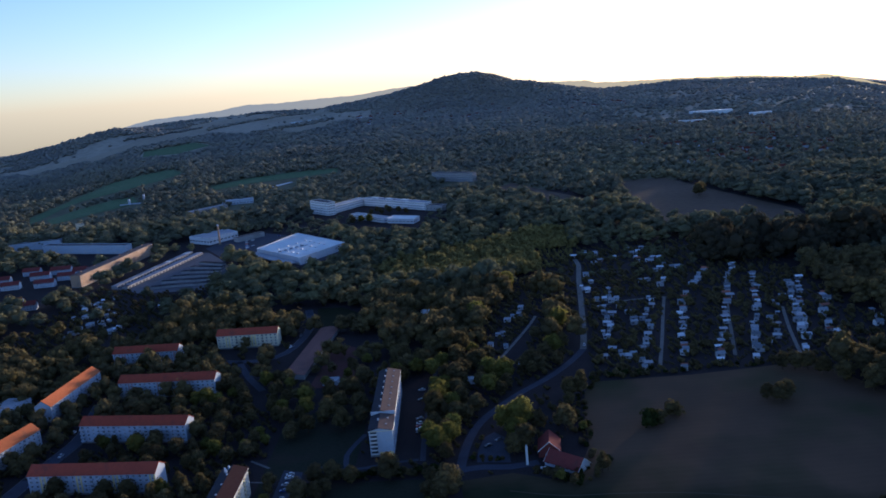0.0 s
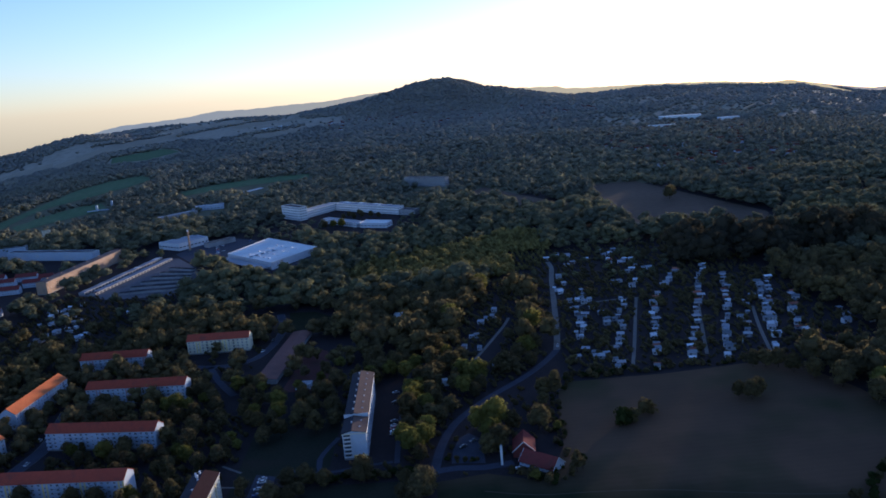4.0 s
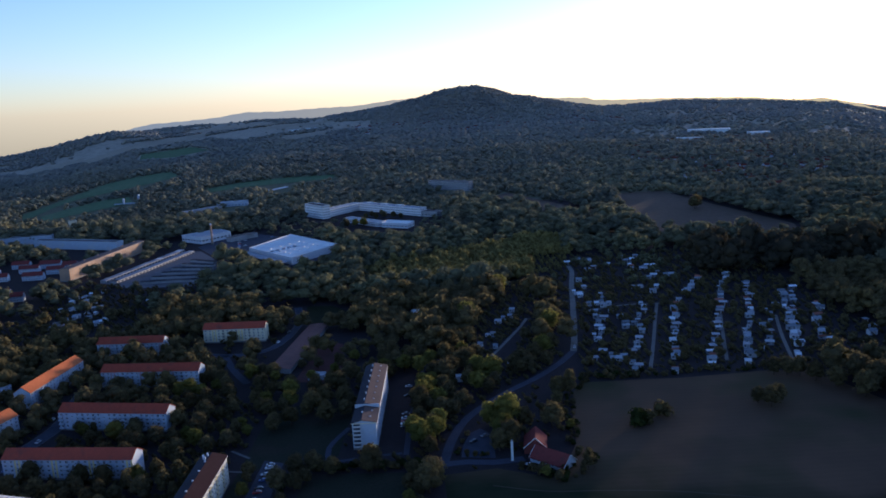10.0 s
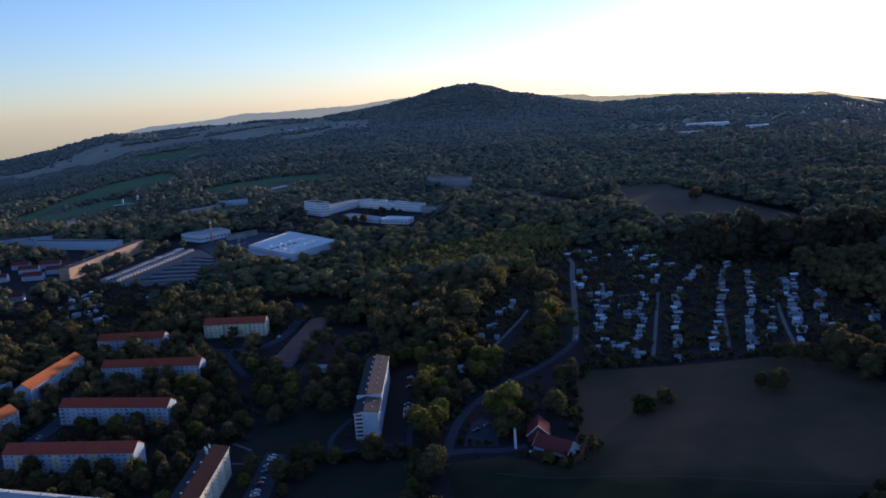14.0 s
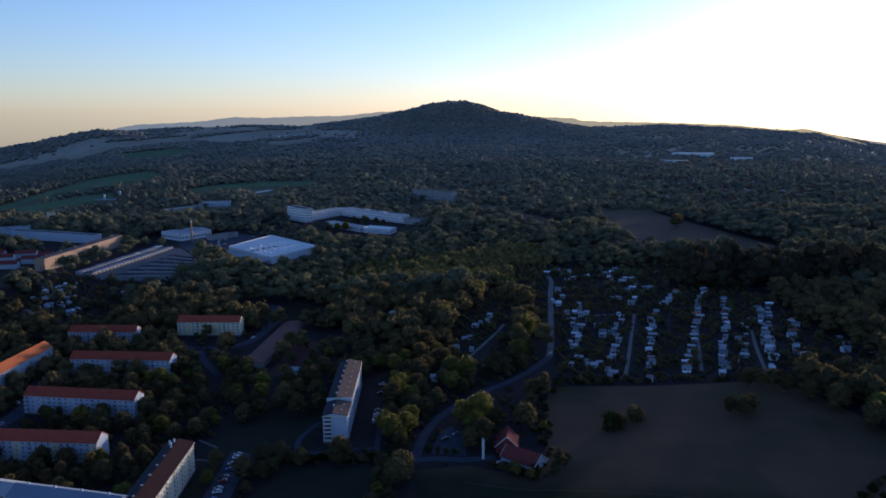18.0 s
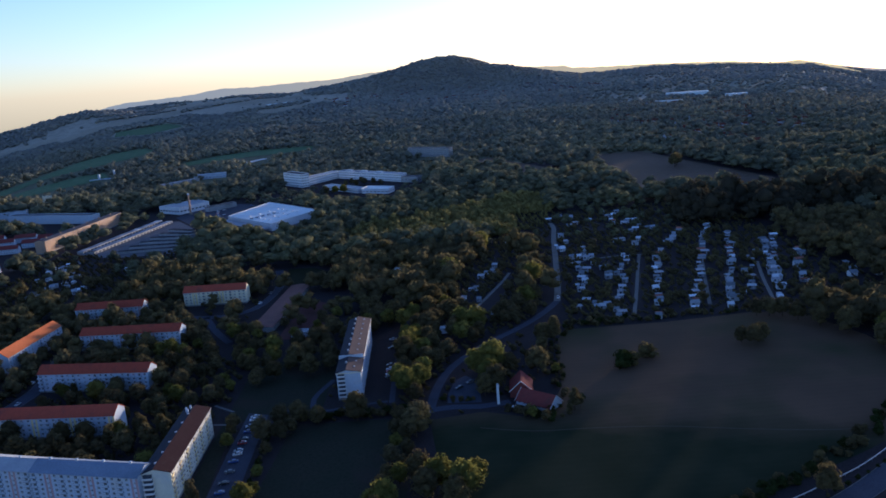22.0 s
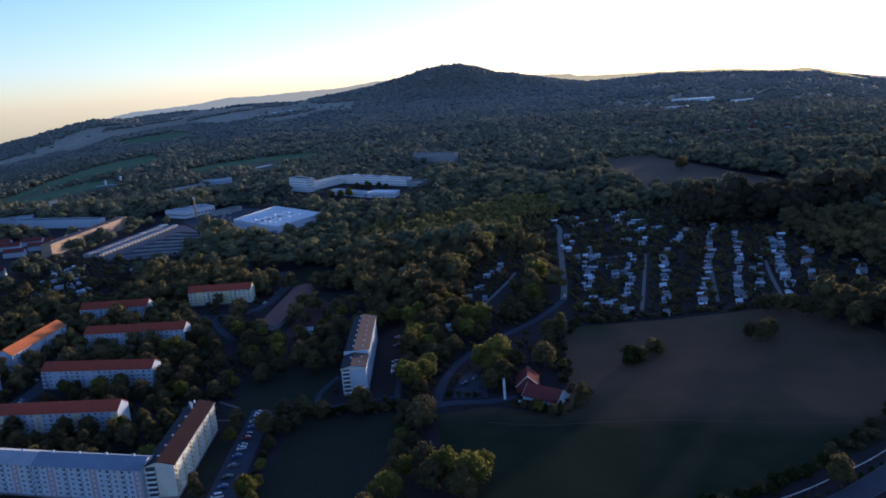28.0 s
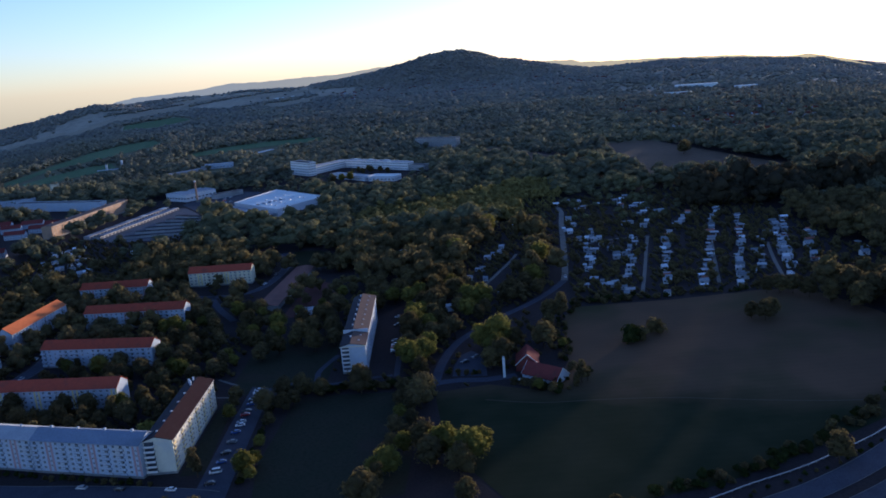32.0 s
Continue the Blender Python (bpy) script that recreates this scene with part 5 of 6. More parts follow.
def car(x, y, deg, colour, kind="car"):
    if (kind, colour) not in CAR_CACHE:
        body, cabin, roof, wheel, rim, lamp, L, W = car_parts(kind)
        pm = dict(CAR_PAINT)[colour]
        CAR_CACHE[(kind, colour)] = (body.mesh("body", pm), cabin.mesh("cabin_glass", M["glass"]), roof.mesh("roof", pm), wheel.mesh("tyre", M["rubber"]), rim.mesh("rim", M["steel"]), lamp.mesh("headlight", M["frame"]), L, W)
    body, cabin, roof, wheel, rim, lamp, L, W = CAR_CACHE[(kind, colour)]
    root = thing(kind, f"parked {colour} {'delivery van' if kind == 'van' else 'hatchback car'} on asphalt", "van" if kind == "van" else "car", at(x, y, deg, 0.1), "parked cars")
    b = part("body", body, None, root)
    part("cabin_glass", cabin, None, b)
    part("roof", roof, None, b)
    for px in (0.8, L - 0.8):
        for py in (-W / 2 + 0.1, W / 2 - 0.1):
            w = part("wheel", wheel, None, root, at=Matrix.Translation((px, py, 0.31)))
            part("rim", rim, None, w)
    for py in (-0.6, 0.6):
        part("headlight", lamp, None, root, at=Matrix.Translation((0, py, 0.7)))


COLS = ["white", "silver", "black", "red", "blue", "grey"]
car(-96, 296, 12, "white", "van")
for k, (y, c) in enumerate([(287, "black"), (304, "blue"), (312, "black"), (322, "grey"), (331, "blue"), (338, "white"), (341.5, "silver"), (349, "red"), (353, "black"), (361, "blue"), (367, "silver"), (374, "white"), (377.5, "silver")]):
    car(-95.5 + rnd.uniform(-0.4, 0.4), y, 10 + rnd.uniform(-3, 3), c)
for y, c in [(416, "black"), (420, "white"), (424, "red"), (428, "silver"), (434, "grey"), (462, "black"), (478, "silver")]:
    car(-29.5, y, 8 + rnd.uniform(-4, 4), c)
for x, y, a, c in [(-240, 452, 90, "white"), (-233, 420, 85, "silver"), (-240, 396, 92, "black"), (-233, 462, 86, "grey"), (-240, 470, 100, "white"), (-233, 386, 88, "blue"), (-150, 556, -20, "black"), (-132, 585, 70, "white"), (-128, 612, 80, "grey"),
                   (8, 392, 30, "black"), (14, 398, 30, "grey"), (34, 364, -30, "white"), (86, 536, 78, "white"), (-250, 1000, 40, "white"), (-262, 1020, 40, "silver"), (-240, 1080, 10, "blue"), (-272, 1060, 30, "white")]:
    car(x, y, a, c)
car(-147, 292.8, -12, "silver")
car(-110, 285.6, -12, "white")
car(-131, 289.4, -12, "black")
for k in range(14):
    p = Vector((-262, 990)).lerp(Vector((-285, 1080)), k / 13)
    car(p.x, p.y, 40, rnd.choice(COLS))

# ---- distant town at the foot of the hills ----
far_v = Build()
for k in range(260):
    if k < 190:
        x, y = rnd.uniform(430, 900), rnd.uniform(1180, 2300)
        if abs(math.degrees(math.atan2(x, y)) - 19.5) > 6.5:
            continue
    else:
        x, y = rnd.uniform(-350, 700), rnd.uniform(3000, 3500)
    z = land(x, y)
    w, d, h = rnd.uniform(9, 16), rnd.uniform(8, 11), rnd.uniform(4, 7)
    a = rnd.uniform(-0.4, 0.4)
    c, s = math.cos(a), math.sin(a)
    pt = lambda u, v, q: (x + u * c - v * s, y + u * s + v * c, z + q)
    base = [(-w / 2, -d / 2), (w / 2, -d / 2), (w / 2, d / 2), (-w / 2, d / 2)]
    for i in range(4):
        far_v.face([pt(*base[i], 0), pt(*base[(i + 1) % 4], 0), pt(*base[(i + 1) % 4], h), pt(*base[i], h)], 0)
    far_v.face([pt(w / 2, -d / 2, h), pt(w / 2, d / 2, h), pt(w / 2, 0, h + 3.5)], 0)
    far_v.face([pt(-w / 2, d / 2, h), pt(-w / 2, -d / 2, h), pt(-w / 2, 0, h + 3.5)], 0)
    far_v.face([pt(-w / 2 - 0.4, -d / 2 - 0.4, h - 0.2), pt(w / 2 + 0.4, -d / 2 - 0.4, h - 0.2), pt(w / 2 + 0.4, 0, h + 3.7), pt(-w / 2 - 0.4, 0, h + 3.7)], 1)
    far_v.face([pt(w / 2 + 0.4, d / 2 + 0.4, h - 0.2), pt(-w / 2 - 0.4, d / 2 + 0.4, h - 0.2), pt(-w / 2 - 0.4, 0, h + 3.7), pt(w / 2 + 0.4, 0, h + 3.7)], 1)
tagged(new("distant_houses", far_v.mesh("distant_houses", M["render_white"], M["tile_brown"])), "far scattered village houses with red-brown roofs", "houses", kind="stuff")
for poly, h in (([(760, 2500), (880, 2460), (892, 2500), (772, 2540)], 9), ([(900, 2380), (960, 2360), (970, 2390), (910, 2410)], 8), ([(-600, 3210), (-519, 3372), (-527, 3380), (-608, 3218)], 9), ([(648, 2245), (718, 2215), (724, 2228), (654, 2258)], 9)):
    b = Build()
    z = land(*poly[0])
    b.hull(poly, z - 6, z + h)
    ob = tagged(new("distant_hall", b.mesh("distant_hall", M["sheet_white"])), "distant long white hall among fields", "warehouse")
    CLEAR.append(poly)


# ---- trees ----
ICO = bmesh.new()
bmesh.ops.create_icosphere(ICO, subdivisions=1, radius=1.0)
ICO_V = np.array([v.co[:] for v in ICO.verts])
ICO_F = np.array([[v.index for v in f.verts] for f in ICO.faces])
ICO.free()
OCT_V = np.array([(1, 0, 0), (-1, 0, 0), (0, 1, 0), (0, -1, 0), (0, 0, 1), (0, 0, -1)], float)
OCT_F = np.array([(0, 2, 4), (2, 1, 4), (1, 3, 4), (3, 0, 4), (2, 0, 5), (1, 2, 5), (3, 1, 5), (0, 3, 5)])


def crown_arrays(g, height, width, lobes, cards, leaf, tall=1.0, core=True, ragged=0.5, fluff=(0.82, 1.12), knobs=0.18):
    """A crown of leaf clumps: small bent cards on the faces of several lobes, with a ragged core inside."""
    V, F, k = [], [], 0
    z0, z1 = height * 0.14, height
    for i in range(lobes):
        t = (i + 0.5) / lobes
        ang = i * 2.4 + g.uniform(0, 0.8)
        zc = z0 + (z1 - z0) * (0.18 + 0.66 * t) + g.uniform(-0.4, 0.4)
        reach = width / 2 * 0.56 * math.sqrt(max(0.02, 1 - (2 * t - 0.75) ** 2 / 1.7)) * (0.35 if i == lobes - 1 else g.uniform(0.6, 1.05))
        c = np.array([math.cos(ang) * reach, math.sin(ang) * reach, zc])
        r = width / 2 * g.uniform(0.4, 0.62) * (0.85 if t > 0.75 else 1.0) * (1.0 if lobes > 6 else 1.15)
        rz = r * tall * g.uniform(0.75, 1.0)
        sc = np.array([r, r, rz])
        if core:
            jag = (fluff[0] - 0.03) * (1 + knobs * g.standard_normal((len(ICO_V), 1)))
            V.append(c + ICO_V * sc * jag)
            F.append(ICO_F + k)
            k += len(ICO_V)
        d = g.standard_normal((cards, 3))
        d[:, 2] = np.abs(d[:, 2]) * 0.9 - 0.35
        d /= np.linalg.norm(d, axis=1)[:, None]
        p = c + d * sc * g.uniform(*fluff, (cards, 1))
        nrm = d + ragged * g.standard_normal((cards, 3))
        nrm /= np.linalg.norm(nrm, axis=1)[:, None]
        u = np.cross(nrm, g.standard_normal((cards, 3)))
        u /= np.linalg.norm(u, axis=1)[:, None]
        w = np.cross(nrm, u)
        s = leaf * g.uniform(0.6, 1.3, (cards, 1))
        quad = np.stack([p - u * s, p - w * s * 0.7 + nrm * s * 0.3, p + u * s, p + w * s * 0.7 + nrm * s * 0.3], 1)
        V.append(quad.reshape(-1, 3))
        q = k + 4 * np.arange(cards)[:, None]
        F.append(np.concatenate([q + [0, 1, 2], q + [0, 2, 3]]))
        k += 4 * cards
    return np.concatenate(V), np.concatenate(F)


def fast_mesh(name, V, F, materials, soft_faces=False):
    me = bpy.data.meshes.new(name)
    V, F = np.ascontiguousarray(V, dtype=np.float32), np.ascontiguousarray(F, dtype=np.int32)
    me.vertices.add(len(V))
    me.vertices.foreach_set("co", V.ravel())
    me.loops.add(F.size)
    me.loops.foreach_set("vertex_index", F.ravel())
    me.polygons.add(len(F))
    me.polygons.foreach_set("loop_start", np.arange(0, F.size, 3, dtype=np.int32))
    for m in materials:
        me.materials.append(m)
    me.update(calc_edges=True)
    if soft_faces:
        me.polygons.foreach_set("use_smooth", np.ones(len(F), dtype=bool))
    return me


def trunk_mesh(g, height, r, width):
    """A tapered trunk with its main limbs."""
    b = Build()
    for k in range(5):
        a = k * 1.26 + g.uniform(0, 0.6)
        z = height * g.uniform(0.2, 0.4)
        e = Vector((math.cos(a) * width * 0.33, math.sin(a) * width * 0.33, z + height * g.uniform(0.15, 0.3)))
        b.tube((0, 0, z), e, 0.14, 0.05, 5)
    p = Vector((0, 0, -0.2))
    for k in range(3):
        q = Vector((g.uniform(-0.3, 0.3) * (k + 1), g.uniform(-0.3, 0.3) * (k + 1), height * (0.2 + 0.17 * k)))
        b.tube(p, q, r * (1 - 0.25 * k), r * (0.75 - 0.22 * k), 7)
        p = q
    return b.mesh("trunk", M["bark"])


KINDS = []
for k in range(10):
    g = np.random.default_rng(20 + k)
    gold = k in (3, 7)
    slim = k in (4, 8)
    hgt, wid = (13.0, 6.5) if slim else (12.5, 11.5)
    V, F = crown_arrays(g, hgt, wid, 13 if not slim else 11, 68, 0.46, 1.3 if slim else 0.9)
    KINDS.append((fast_mesh("crown", V, F, [M["leaf_gold"] if gold else M["leaf"]], True), trunk_mesh(g, hgt, 0.32, wid), "sun_yellow" if gold else "slim" if slim else "broad"))
BUSH = []
for k in range(4):
    g = np.random.default_rng(60 + k)
    V, F = crown_arrays(g, 4.2, 5.0, 5, 40, 0.4)
    V[:, 2] -= 0.6
    BUSH.append(fast_mesh("foliage", V, F, [M["leaf_dark"] if k % 2 else M["leaf"]], True))


def tree(x, y, scale, kind, group="trees"):
    crown, trunk, look_ = KINDS[kind]
    words = {"sun_yellow": "broad tree with crown coloured sunlit yellow", "slim": "slim upright leafy tree", "broad": "broad leafy tree with dense dark green crown"}[look_]
    root = thing("tree", words + " on grass", "tree", Matrix.Translation((x, y, land(x, y))) @ Matrix.Rotation(rnd.uniform(0, 6.28), 4, "Z") @ Matrix.Scale(scale, 4), group)
    part("trunk", trunk, None, root)
    part("crown", crown, None, root)


def bush(x, y, scale):
    root = thing("bush", "rounded dark green bush on grass", "bush", Matrix.Translation((x, y, 0)) @ Matrix.Rotation(rnd.uniform(0, 6.28), 4, "Z") @ Matrix.Scale(scale, 4), "bushes")
    part("foliage", BUSH[rnd.randrange(4)], None, root)


PLACED = []
# single trees that stand out
SCHOOL_TREES = [(-104, 1190, 0.8, 2), (-92, 1200, 0.85, 0), (-78, 1196, 0.8, 9), (-112, 1212, 0.8, 1), (-66, 1180, 0.75, 5), (-98, 1222, 0.8, 2), (-120, 1200, 0.7, 6), (-128, 1130, 1.2, 7), (-116, 1122, 1.1, 3), (-140, 1126, 1.0, 0), (352, 1120, 1.6, 0), (358, 1130, 1.5, 1)]
WEST_TREES = [(-138, 352, 1.35, 8), (-142, 360, 1.4, 4), (-148, 350, 1.2, 1), (-134, 362, 1.35, 8), (-130, 356, 1.3, 4), (-146, 366, 1.3, 8), (-160, 348, 0.9, 2), (-172, 346, 0.9, 0), (-184, 350, 0.85, 5), (-196, 352, 0.9, 1), (-208, 352, 0.9, 2), (-146, 414, 0.9, 7), (-152, 408, 0.9, 0), (-172, 412, 0.7, 7), (-165, 578, 0.8, 1), (-150, 582, 0.7, 5), (-200, 556, 0.9, 0), (-206, 550, 0.9, 5), (-232, 560, 0.6, 7), (-150, 488, 0.9, 7), (-158, 480, 0.9, 3), (-232, 470, 0.6, 3)]
COURT_TREES = [(-72, 428, 1.05, 0), (-64, 450, 1.1, 1), (-82, 446, 1.1, 2), (-92, 428, 0.95, 5), (-70, 474, 1.15, 6), (-84, 470, 1.0, 9), (-96, 452, 1.0, 7), (-62, 436, 0.9, 5), (-76, 456, 1.0, 0), (-66, 496, 1.1, 2), (-100, 472, 0.95, 3)]
CAR_PARK_TREES = [(-103, 299, 0.85, 4), (-100, 294, 0.75, 8), (-78, 300, 0.55, 7), (-78, 288, 0.5, 3), (-80, 316, 0.5, 7), (-80, 336, 0.55, 0), (-76, 350, 0.8, 1), (-72, 356, 0.7, 5), (-78, 366, 0.9, 2), (-70, 368, 0.9, 0), (-60, 364, 0.8, 5)]
HEDGE_TREES = [(-20, 358, 0.7, 1), (-15, 352, 0.6, 0), (-22, 346, 0.65, 5), (-17, 340, 0.7, 2), (-21, 332, 0.6, 7), (-16, 324, 0.65, 0), (-23, 318, 0.7, 9), (-18, 311, 0.6, 1), (-24, 304, 0.6, 6), (-26, 293, 0.7, 0), (-30, 283, 0.65, 3), (-14, 362, 0.7, 4), (-10, 356, 0.5, 0), (-2, 292, 1.25, 7), (7, 286, 1.25, 3), (-8, 286, 1.1, 0), (3, 278, 1.1, 1), (12, 294, 0.9, 3), (-28, 272, 0.95, 4), (-24, 282, 1.0, 3), (-19, 300, 0.8, 7)]
TALL_BLOCK_TREES = [(-17, 391, 1.2, 3), (-10, 399, 1.1, 7), (-22, 404, 0.95, 3), (-13, 381, 0.8, 0), (-9, 412, 1.0, 7), (-19, 416, 0.9, 0), (-18, 447, 1.2, 3), (-9, 440, 1.1, 7), (-15, 458, 1.1, 3), (-3, 446, 1.1, 0), (-18, 470, 1.0, 7), (-6, 428, 1.0, 5), (-21, 502, 1.05, 7), (-14, 512, 1.0, 3), (-12, 490, 0.95, 0)]
MEADOW_TREES = [(175, 418, 1.0, 0), (181, 424, 0.9, 1), (170, 424, 0.8, 5), (203, 464, 1.0, 5), (196, 466, 0.9, 0), (210, 462, 1.0, 2), (236, 398, 1.2, 0), (230, 424, 1.3, 1), (243, 384, 1.2, 6), (240, 432, 1.5, 9), (246, 410, 1.3, 7), (236, 446, 1.5, 2), (252, 428, 1.5, 5), (215, 452, 1.0, 0), (222, 440, 1.1, 5), (196, 248, 0.9, 3), (160, 246, 0.8, 7), (62, 402, 0.5, 7), (57, 418, 0.6, 4), (63, 355, 0.95, 8), (60, 352, 0.55, 4), (66, 357, 0.6, 8), (60, 437, 0.7, 0), (42, 350, 0.5, 7), (48, 346, 0.45, 0)]
LANE_TREES = [(29, 411, 1.5, 3), (20, 413, 1.15, 7), (38, 408, 0.95, 0), (27, 399, 0.75, 0), (6, 436, 1.0, 0), (16, 463, 1.15, 7)]
GARDEN_TREES = [(63, 525, 1.25, 7), (56, 517, 1.0, 0), (70, 536, 1.0, 1), (74, 577, 1.4, 3), (66, 568, 1.1, 2), (50, 497, 0.9, 5), (44, 491, 0.8, 2), (-1, 541, 1.35, 1), (14, 608, 1.5, 3), (4, 598, 1.3, 0), (44, 701, 1.5, 7)]
for x, y, s, k in SCHOOL_TREES + WEST_TREES + COURT_TREES + CAR_PARK_TREES + HEDGE_TREES + TALL_BLOCK_TREES + MEADOW_TREES + LANE_TREES + GARDEN_TREES:
    tree(x, y, s * (0.8 if x < -120 else 1.0), k)
    PLACED.append((x, y, 5 * s))


BOX = [(min(q[0] for q in p), min(q[1] for q in p), max(q[0] for q in p), max(q[1] for q in p), p) for p in CLEAR]


def open_ground(x, y):
    return any(a <= x <= c and b <= y <= d and inside(p, x, y) for a, b, c, d, p in BOX)


def near_open(x, y):
    """True on open ground and where a crown would cover it in the camera's view."""
    if y < 650:
        return open_ground(x, y)
    return any(open_ground(x + a, y + c) for a, c in ((0, 0), (7, 3), (-7, 3), (0, 11)))


GARDEN = [(12, 496), (52, 498), (66, 560), (74, 640), (72, 735), (56, 735), (30, 640), (15, 560)]


def in_belt(x, y):
    """A belt of trees behind the allotments, made tall to shade the meadow."""
    return 240 < x < 680 and 726 < y < 800


def density(x, y):
    """Share of the ground under crowns."""
    if 70 < x < 215 and 436 < y < 492:
        return 0.0
    if -112 < x < -55 and 372 < y < 415:
        return 0.12
    if -290 < x < -55 and y < 600:
        return (0.88 if x < -112 else 0.4) if y > 330 else 0.3
    if in_belt(x, y):
        return 0.98
    if 85 < x < 300 and 476 < y < 850:
        return 0.42 if y < 650 else 0.5
    if -400 < x < -256 and 596 < y < 830:
        return 0.27
    if x < -400 and y < 1000:
        return 0.4
    if -75 < x < 90 and 355 < y < 520:
        return 0.12 if x > 30 and y < 490 or y < 380 else 0.8
    if inside(GARDEN, x, y):
        return 0.04
    if -480 < x < -250 and 820 < y < 1120:
        return 0.45
    if y < 340:
        return 0.12
    if y > 2300:
        az, r = math.degrees(math.atan2(x, y)), math.hypot(x, y)
        wave = math.sin(x * 0.011 + y * 0.004) + math.sin(y * 0.012 - x * 0.004) + math.sin(x * 0.023 - y * 0.017)
        if -8 < az < 11.5 and r > 3600 or az < -19.4 and r > 3680:      # the wooded cone and the long hill
            return 0.97
        if az < -5 and y > 2960 - 0.1 * x * (x > -1000):      # open farmland with belts of trees
            return 0.95 if wave > 0.85 else 0.03
        if az > 12:
            return 0.92 if wave > 0.0 else 0.25
    return 0.93


spots = []
y = 262.0
while y < 4550:
    r_here = y
    step = 10.5 if y < 700 else 15.5 if y < 1250 else 15.0 if y < 2300 else 17.0
    half = y * 0.6 + 40
    x = -half
    while x < half:
        px_, py_ = x + rnd.uniform(-0.45, 0.45) * step, y + rnd.uniform(-0.45, 0.45) * step
        if rnd.random() < density(px_, py_) and not near_open(px_, py_) and not (py_ < 900 and any(abs(px_ - a - 2) < 4.5 and abs(py_ - c - 2) < 4.5 for a, c in HUT_AT)):
            if not (py_ < 700 and any((px_ - a) ** 2 + (py_ - c) ** 2 < q * q for a, c, q in PLACED)):
                spots.append((px_, py_, step))
        x += step
    y += step * 0.92

near = sorted((s for s in spots if s[1] < 700), key=lambda s: math.hypot(s[0] + 40, s[1] - 300))
for x, y, _ in near[:225]:
    garden = 85 < x < 300 and 476 < y < 850
    tree(x, y, rnd.uniform(0.28, 0.45) if garden else rnd.uniform(0.55, 1.0) if x < -55 else rnd.uniform(0.8, 1.35), rnd.choice((0, 1, 2, 5, 6, 9, 0, 1, 4, 7, 3, 8)))
rest = near[225:] + [s for s in spots if s[1] >= 700]

VAR = {}
for tier, (lobes, cards, leaf) in {"mid": (5, 36, 0.62), "far": (4, 28, 0.85), "remote": (2, 6, 1.3)}.items():
    VAR[tier] = []
    for k in range(8):
        g = np.random.default_rng(hash(len(tier)) % 97 + 300 + k)
        V, F = crown_arrays(g, 12.5, 12.0 if lobes > 2 else 13.0, lobes, cards, leaf, 0.95 if k % 3 else 1.3, ragged={"mid": 0.35, "far": 0.22, "remote": 0.2}[tier], fluff=(0.84, 1.06) if tier == "mid" else (0.86, 1.02), knobs=0.13 if tier == "mid" else 0.09)
        if lobes <= 2:
            V[:, 2] = (V[:, 2] - V[:, 2].min()) * 12.5 / (V[:, 2].max() - V[:, 2].min())
        VAR[tier].append((V, F))
VAR["horizon"] = []
for k in range(8):
    g = np.random.default_rng(500 + k)
    VAR["horizon"].append((OCT_V * (1 + 0.12 * g.standard_normal((6, 1))) * (6.5, 6.5, 6.0) + (0, 0, 5.5), OCT_F))


def woodland(name, some, tier, material, label, spread, flat=1.0):
    Vs, Fs, k = [], [], 0
    for x, y, step in some:
        V, F = VAR[tier][rnd.randrange(8)]
        a, s = rnd.uniform(0, 6.28), spread * (rnd.uniform(0.6, 1.0) if rnd.random() < 0.6 else rnd.uniform(1.0, 1.35))
        if y > 700:
            s *= 1 + 0.3 * noise.noise((x / 80, y / 55, 0.3))
        if -250 < x < 10 and 1060 < y < 1260:
            s *= 0.55
        belt = in_belt(x, y)
        garden = 85 < x < 300 and 476 < y < 850 and not belt or -385 < x < -250 and 610 < y < 830
        if garden:
            s *= 0.4 if x > 0 else 0.62
        elif -290 < x < -55 and y < 600:
            s *= 0.75
        elif belt:
            # enlarged so the belt blocks the low sun from the meadow
            s *= 1.75
        c, q = math.cos(a) * s, math.sin(a) * s
        W = np.empty_like(V)
        W[:, 0], W[:, 1], W[:, 2] = V[:, 0] * c - V[:, 1] * q + x, V[:, 0] * q + V[:, 1] * c + y, V[:, 2] * s * flat * rnd.uniform(0.85, 1.15) + land(x, y)
        Vs.append(W)
        Fs.append(F + k)
        k += len(V)
    if Vs:
        tagged(new(name, fast_mesh(name, np.concatenate(Vs), np.concatenate(Fs), [material], True)), label, "woodland", kind="stuff")


# a young plantation set in rows between the lane and the store
PLANTATION = [(-95, 815), (-39, 862), (46, 920), (119, 960), (142, 890), (113, 785), (76, 752), (20, 740), (-45, 735)]
rows = [(x + rnd.uniform(-0.8, 0.8), y + 0.35 * x + rnd.uniform(-0.8, 0.8), 6.0) for x in np.arange(-100, 150, 5.2) for y in np.arange(680, 1000, 8.4)]
rows = [q for q in rows if inside(PLANTATION, q[0], q[1]) and not open_ground(q[0], q[1])]
rest = [q for q in rest if not inside(PLANTATION, q[0], q[1])]
woodland("plantation", rows, "far", M["leaf_young"], "young yellow-green plantation trees in close rows", 0.72, 1.1)
woodland("tree_belt", [q for q in rest if in_belt(q[0], q[1])], "mid", M["leaf_belt"], "belt of dark trees made tall to shade the meadow", 1.15, 1.0)
rest = [q for q in rest if not in_belt(q[0], q[1])]
woodland("woodland", [s for s in rest if s[1] < 700], "mid", M["leaf"], "dense leafy trees and gardens between the houses", 1.22)
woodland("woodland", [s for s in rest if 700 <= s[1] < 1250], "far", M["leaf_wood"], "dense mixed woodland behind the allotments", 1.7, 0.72)
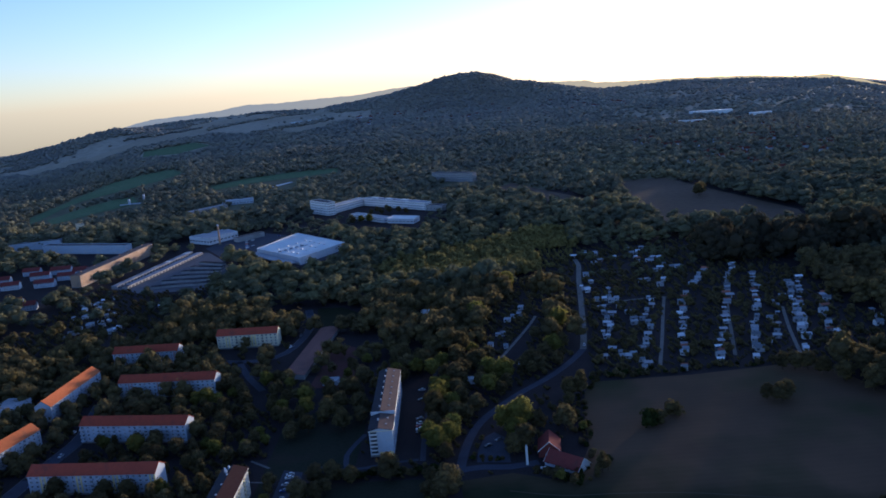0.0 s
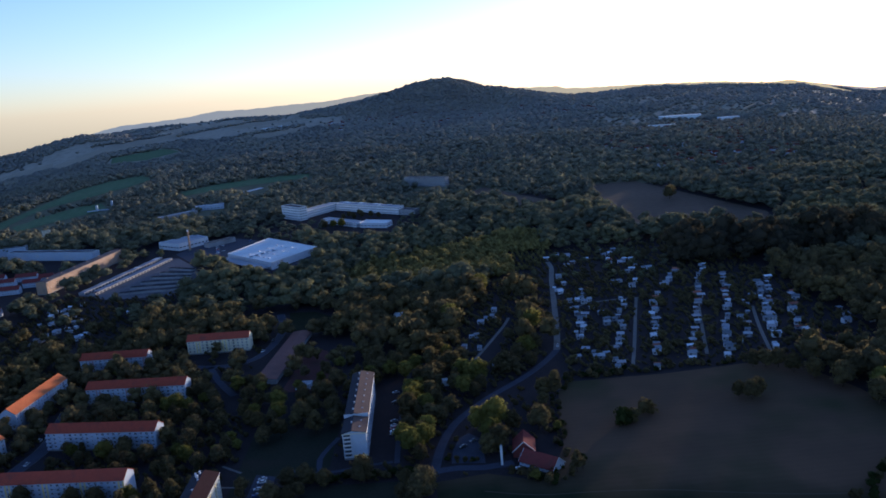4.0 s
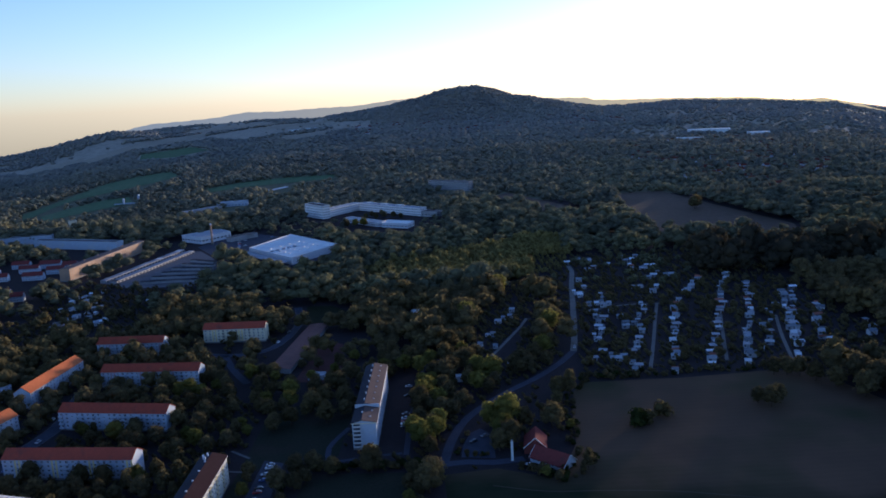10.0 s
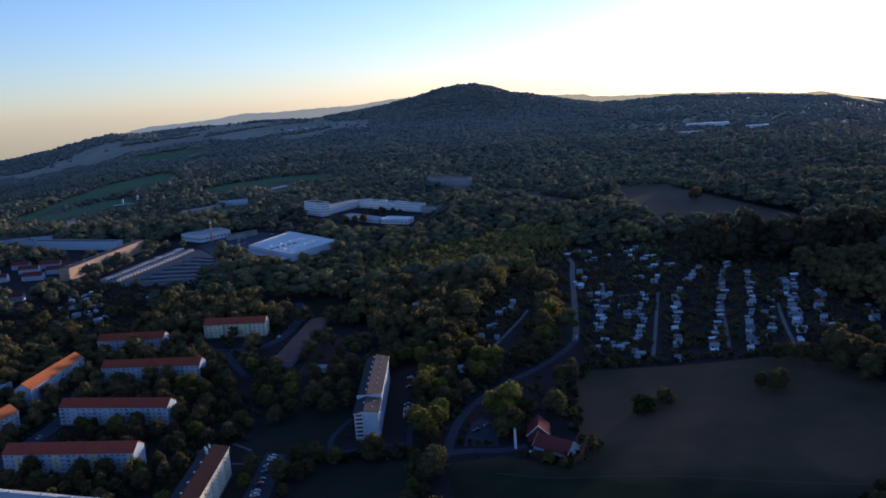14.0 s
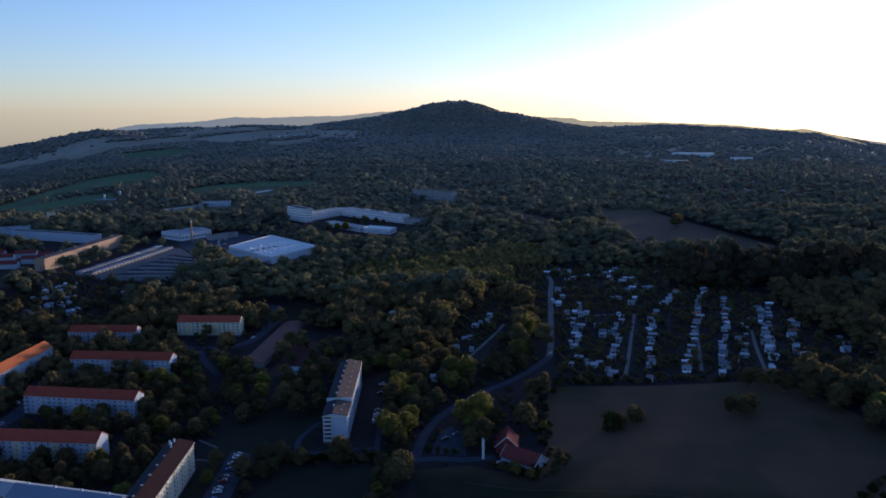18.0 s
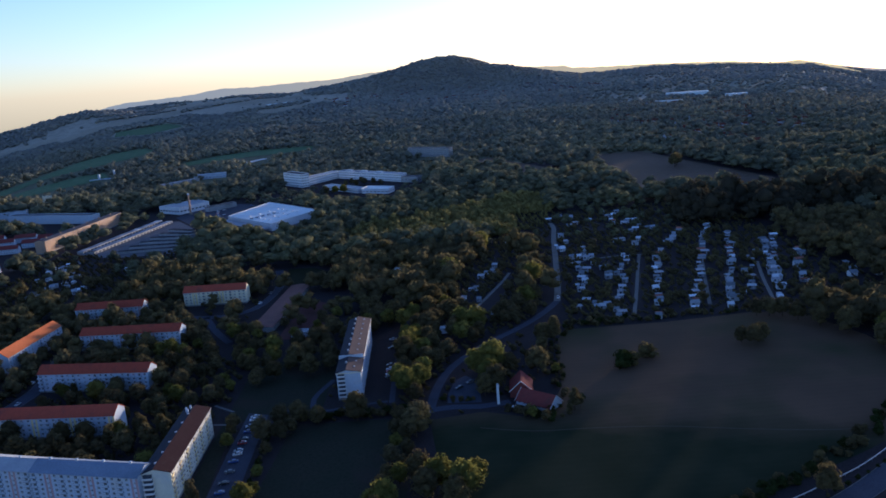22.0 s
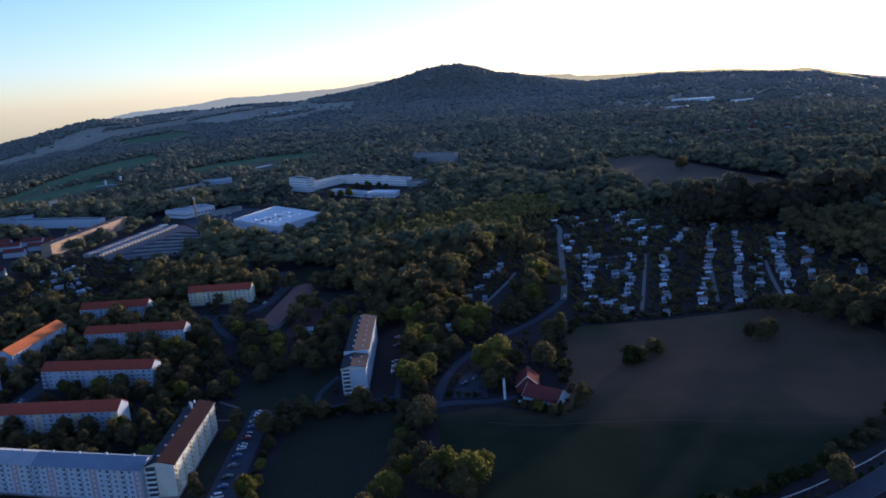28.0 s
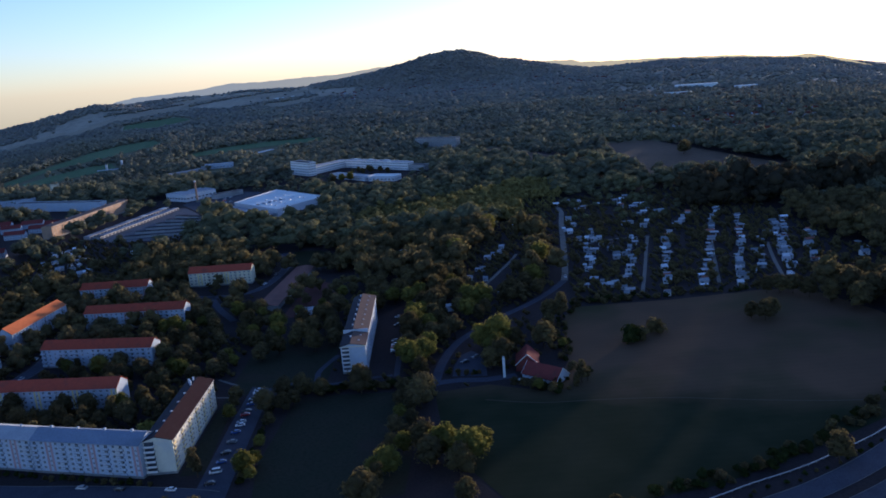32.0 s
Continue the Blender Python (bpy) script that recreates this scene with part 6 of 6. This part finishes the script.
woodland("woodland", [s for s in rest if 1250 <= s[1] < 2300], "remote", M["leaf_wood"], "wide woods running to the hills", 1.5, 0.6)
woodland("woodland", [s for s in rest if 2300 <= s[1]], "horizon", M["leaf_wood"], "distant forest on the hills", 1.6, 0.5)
# hedge along the main road
line = curve_pts(road_line, 2.5)
for k in range(100):
    p = line[min(len(line) - 1, int(k * len(line) / 100))]
    bush(p.x - 8 + rnd.uniform(-3, 2), p.y + 16 + rnd.uniform(-2, 8), rnd.uniform(0.55, 1.1))
for p in curve_pts([(80, 240.5), (103, 250), (124, 258), (150, 271), (172, 286)], 4.5):      # low growth between rail and road
    bush(p.x + rnd.uniform(-1.5, 1.5), p.y + rnd.uniform(-1, 1), rnd.uniform(0.25, 0.5))
for x, y, s in ((100, 403, 2.4), (104, 405, 1.9), (114, 414, 2.2), (97.5, 401.5, 1.7), (32, 361, 0.9), (41, 353, 1.5), (44, 351, 1.0), (50, 346, 0.9), (36, 358, 1.0), (68, 366, 1.0), (10, 378, 0.6), (14, 376, 0.6), (6, 380, 0.6)):
    bush(x, y, s)
for k in range(26):      # dense hedge below the tall block and beside the car park
    bush(-76 + 2.5 * k + rnd.uniform(-1, 1), 371 - 0.12 * k + rnd.uniform(-3, 3), rnd.uniform(0.7, 1.3))
for k in range(16):
    bush(-81.5 + rnd.uniform(-0.8, 0.8), 286 + 5.2 * k, rnd.uniform(0.45, 0.8))
for k in range(44):      # dark hedge at the foot of the long block
    p = Vector((-283, 338.5)).lerp(Vector((-118, 291)), k / 43)
    bush(p.x + rnd.uniform(-1, 1), p.y - 0.6 + rnd.uniform(-0.8, 0.4), rnd.uniform(0.4, 0.7))
for x, y in ((1, 379), (2, 384), (4, 393), (7, 402), (10, 377), (13, 376), (16, 377), (6, 377), (30, 380), (34, 384), (28, 385), (24, 388), (46, 354), (52, 351), (56, 349), (38, 361), (60, 352), (52, 356), (42, 362)):
    bush(x, y, rnd.uniform(0.4, 0.75))
for p in curve_pts([(50, 349), (60, 372), (66, 420), (72, 455), (84, 472)], 4.0):      # rough hedge on the meadow's border
    bush(p.x + rnd.uniform(-4, 1.5), p.y + rnd.uniform(-2, 2), rnd.uniform(0.4, 0.9))
for _ in range(40):
    bush(rnd.uniform(66, 200), rnd.uniform(472, 484), rnd.uniform(0.5, 1.0))


# low garden greenery between the huts
def shrubs(area, spacing, label):
    Vs, Fs, k = [], [], 0
    for x in np.arange(area[0], area[2], spacing):
        for y in np.arange(area[1], area[3], spacing):
            a, c = x + rnd.uniform(-0.5, 0.5) * spacing, y + rnd.uniform(-0.5, 0.5) * spacing
            if rnd.random() < 0.25 or open_ground(a, c) or any(abs(a - h - 2) < 2.6 and abs(c - v - 2) < 2.6 for h, v in HUT_AT):
                continue
            V, F = VAR["remote"][rnd.randrange(8)]
            s = 0.2 + 0.36 * rnd.random() ** 2
            Vs.append(V * (s, s, s * rnd.uniform(0.6, 1.0)) + (a, c, land(a, c)))
            Fs.append(F + k)
            k += len(V)
    tagged(new("shrubs", fast_mesh("shrubs", np.concatenate(Vs), np.concatenate(Fs), [M["leaf"]])), label, "shrubs", kind="stuff")


shrubs((88, 476, 300, 850), 5.2, "low shrubs and fruit bushes in the allotments")
shrubs((-385, 610, -250, 830), 5.5, "low shrubs in the western gardens")
shrubs((14, 496, 74, 735), 4.5, "low shrubs along the garden path")
shrubs((-290, 335, -112, 600), 5.0, "low bushes between the apartment blocks")
shrubs((-58, 355, 66, 500), 5.5, "low bushes beside the lane")


# ---- the last ridges before the sky ----
RIDGE = [(-62, -3.0), (-26, -2.4), (-23.7, -1.6), (-20.9, -1.0), (-19.8, -0.8), (-17.3, -0.72), (-15.5, -0.63), (-13.6, -0.38), (-11.3, -0.45), (-8.7, -0.38), (-5.9, -0.37), (-3.5, -0.13), (-2, -0.07), (1.4, -0.16), (5.9, -0.43),
         (7.9, -0.58), (10.2, -0.68), (10.6, -0.84), (12.1, -0.93), (16.3, -1.02), (20.8, -1.2), (23.7, -1.5), (25.3, -1.45), (27.2, -1.9), (29.8, -2.79), (62, -3.2)]


def backdrop():
    V, F = [], []
    azs = np.linspace(-62, 62, 497)
    for i, az in enumerate(azs):
        a = radians(float(az))
        top = EYE_Z + 4760 * math.tan(radians(at_angle(RIDGE, float(az)))) + 1.2 * math.sin(az * 5.1) + 0.8 * math.sin(az * 13.3 + 1)
        for z in (-400, top):
            V.append((4760 * math.sin(a), 4760 * math.cos(a), z))
        if i:
            F.append((2 * i - 2, 2 * i, 2 * i + 1, 2 * i - 1))
    # the ridges glow: haze and low-sun warmth are put into the emission colour
    m, n, l, p = nodes_of("glowing hazy ridges")
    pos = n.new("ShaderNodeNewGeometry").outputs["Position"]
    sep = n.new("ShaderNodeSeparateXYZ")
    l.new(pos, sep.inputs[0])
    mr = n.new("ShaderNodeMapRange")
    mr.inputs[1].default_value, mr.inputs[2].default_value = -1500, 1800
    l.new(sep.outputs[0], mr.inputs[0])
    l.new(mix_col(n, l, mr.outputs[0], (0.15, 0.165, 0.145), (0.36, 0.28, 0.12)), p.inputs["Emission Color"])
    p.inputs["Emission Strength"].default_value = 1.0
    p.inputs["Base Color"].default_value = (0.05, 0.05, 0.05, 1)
    return mesh_of("backdrop", V, F, [m])


tagged(new("backdrop", backdrop()), "glowing backdrop of hazy ridges on the horizon", "hills", kind="structure")
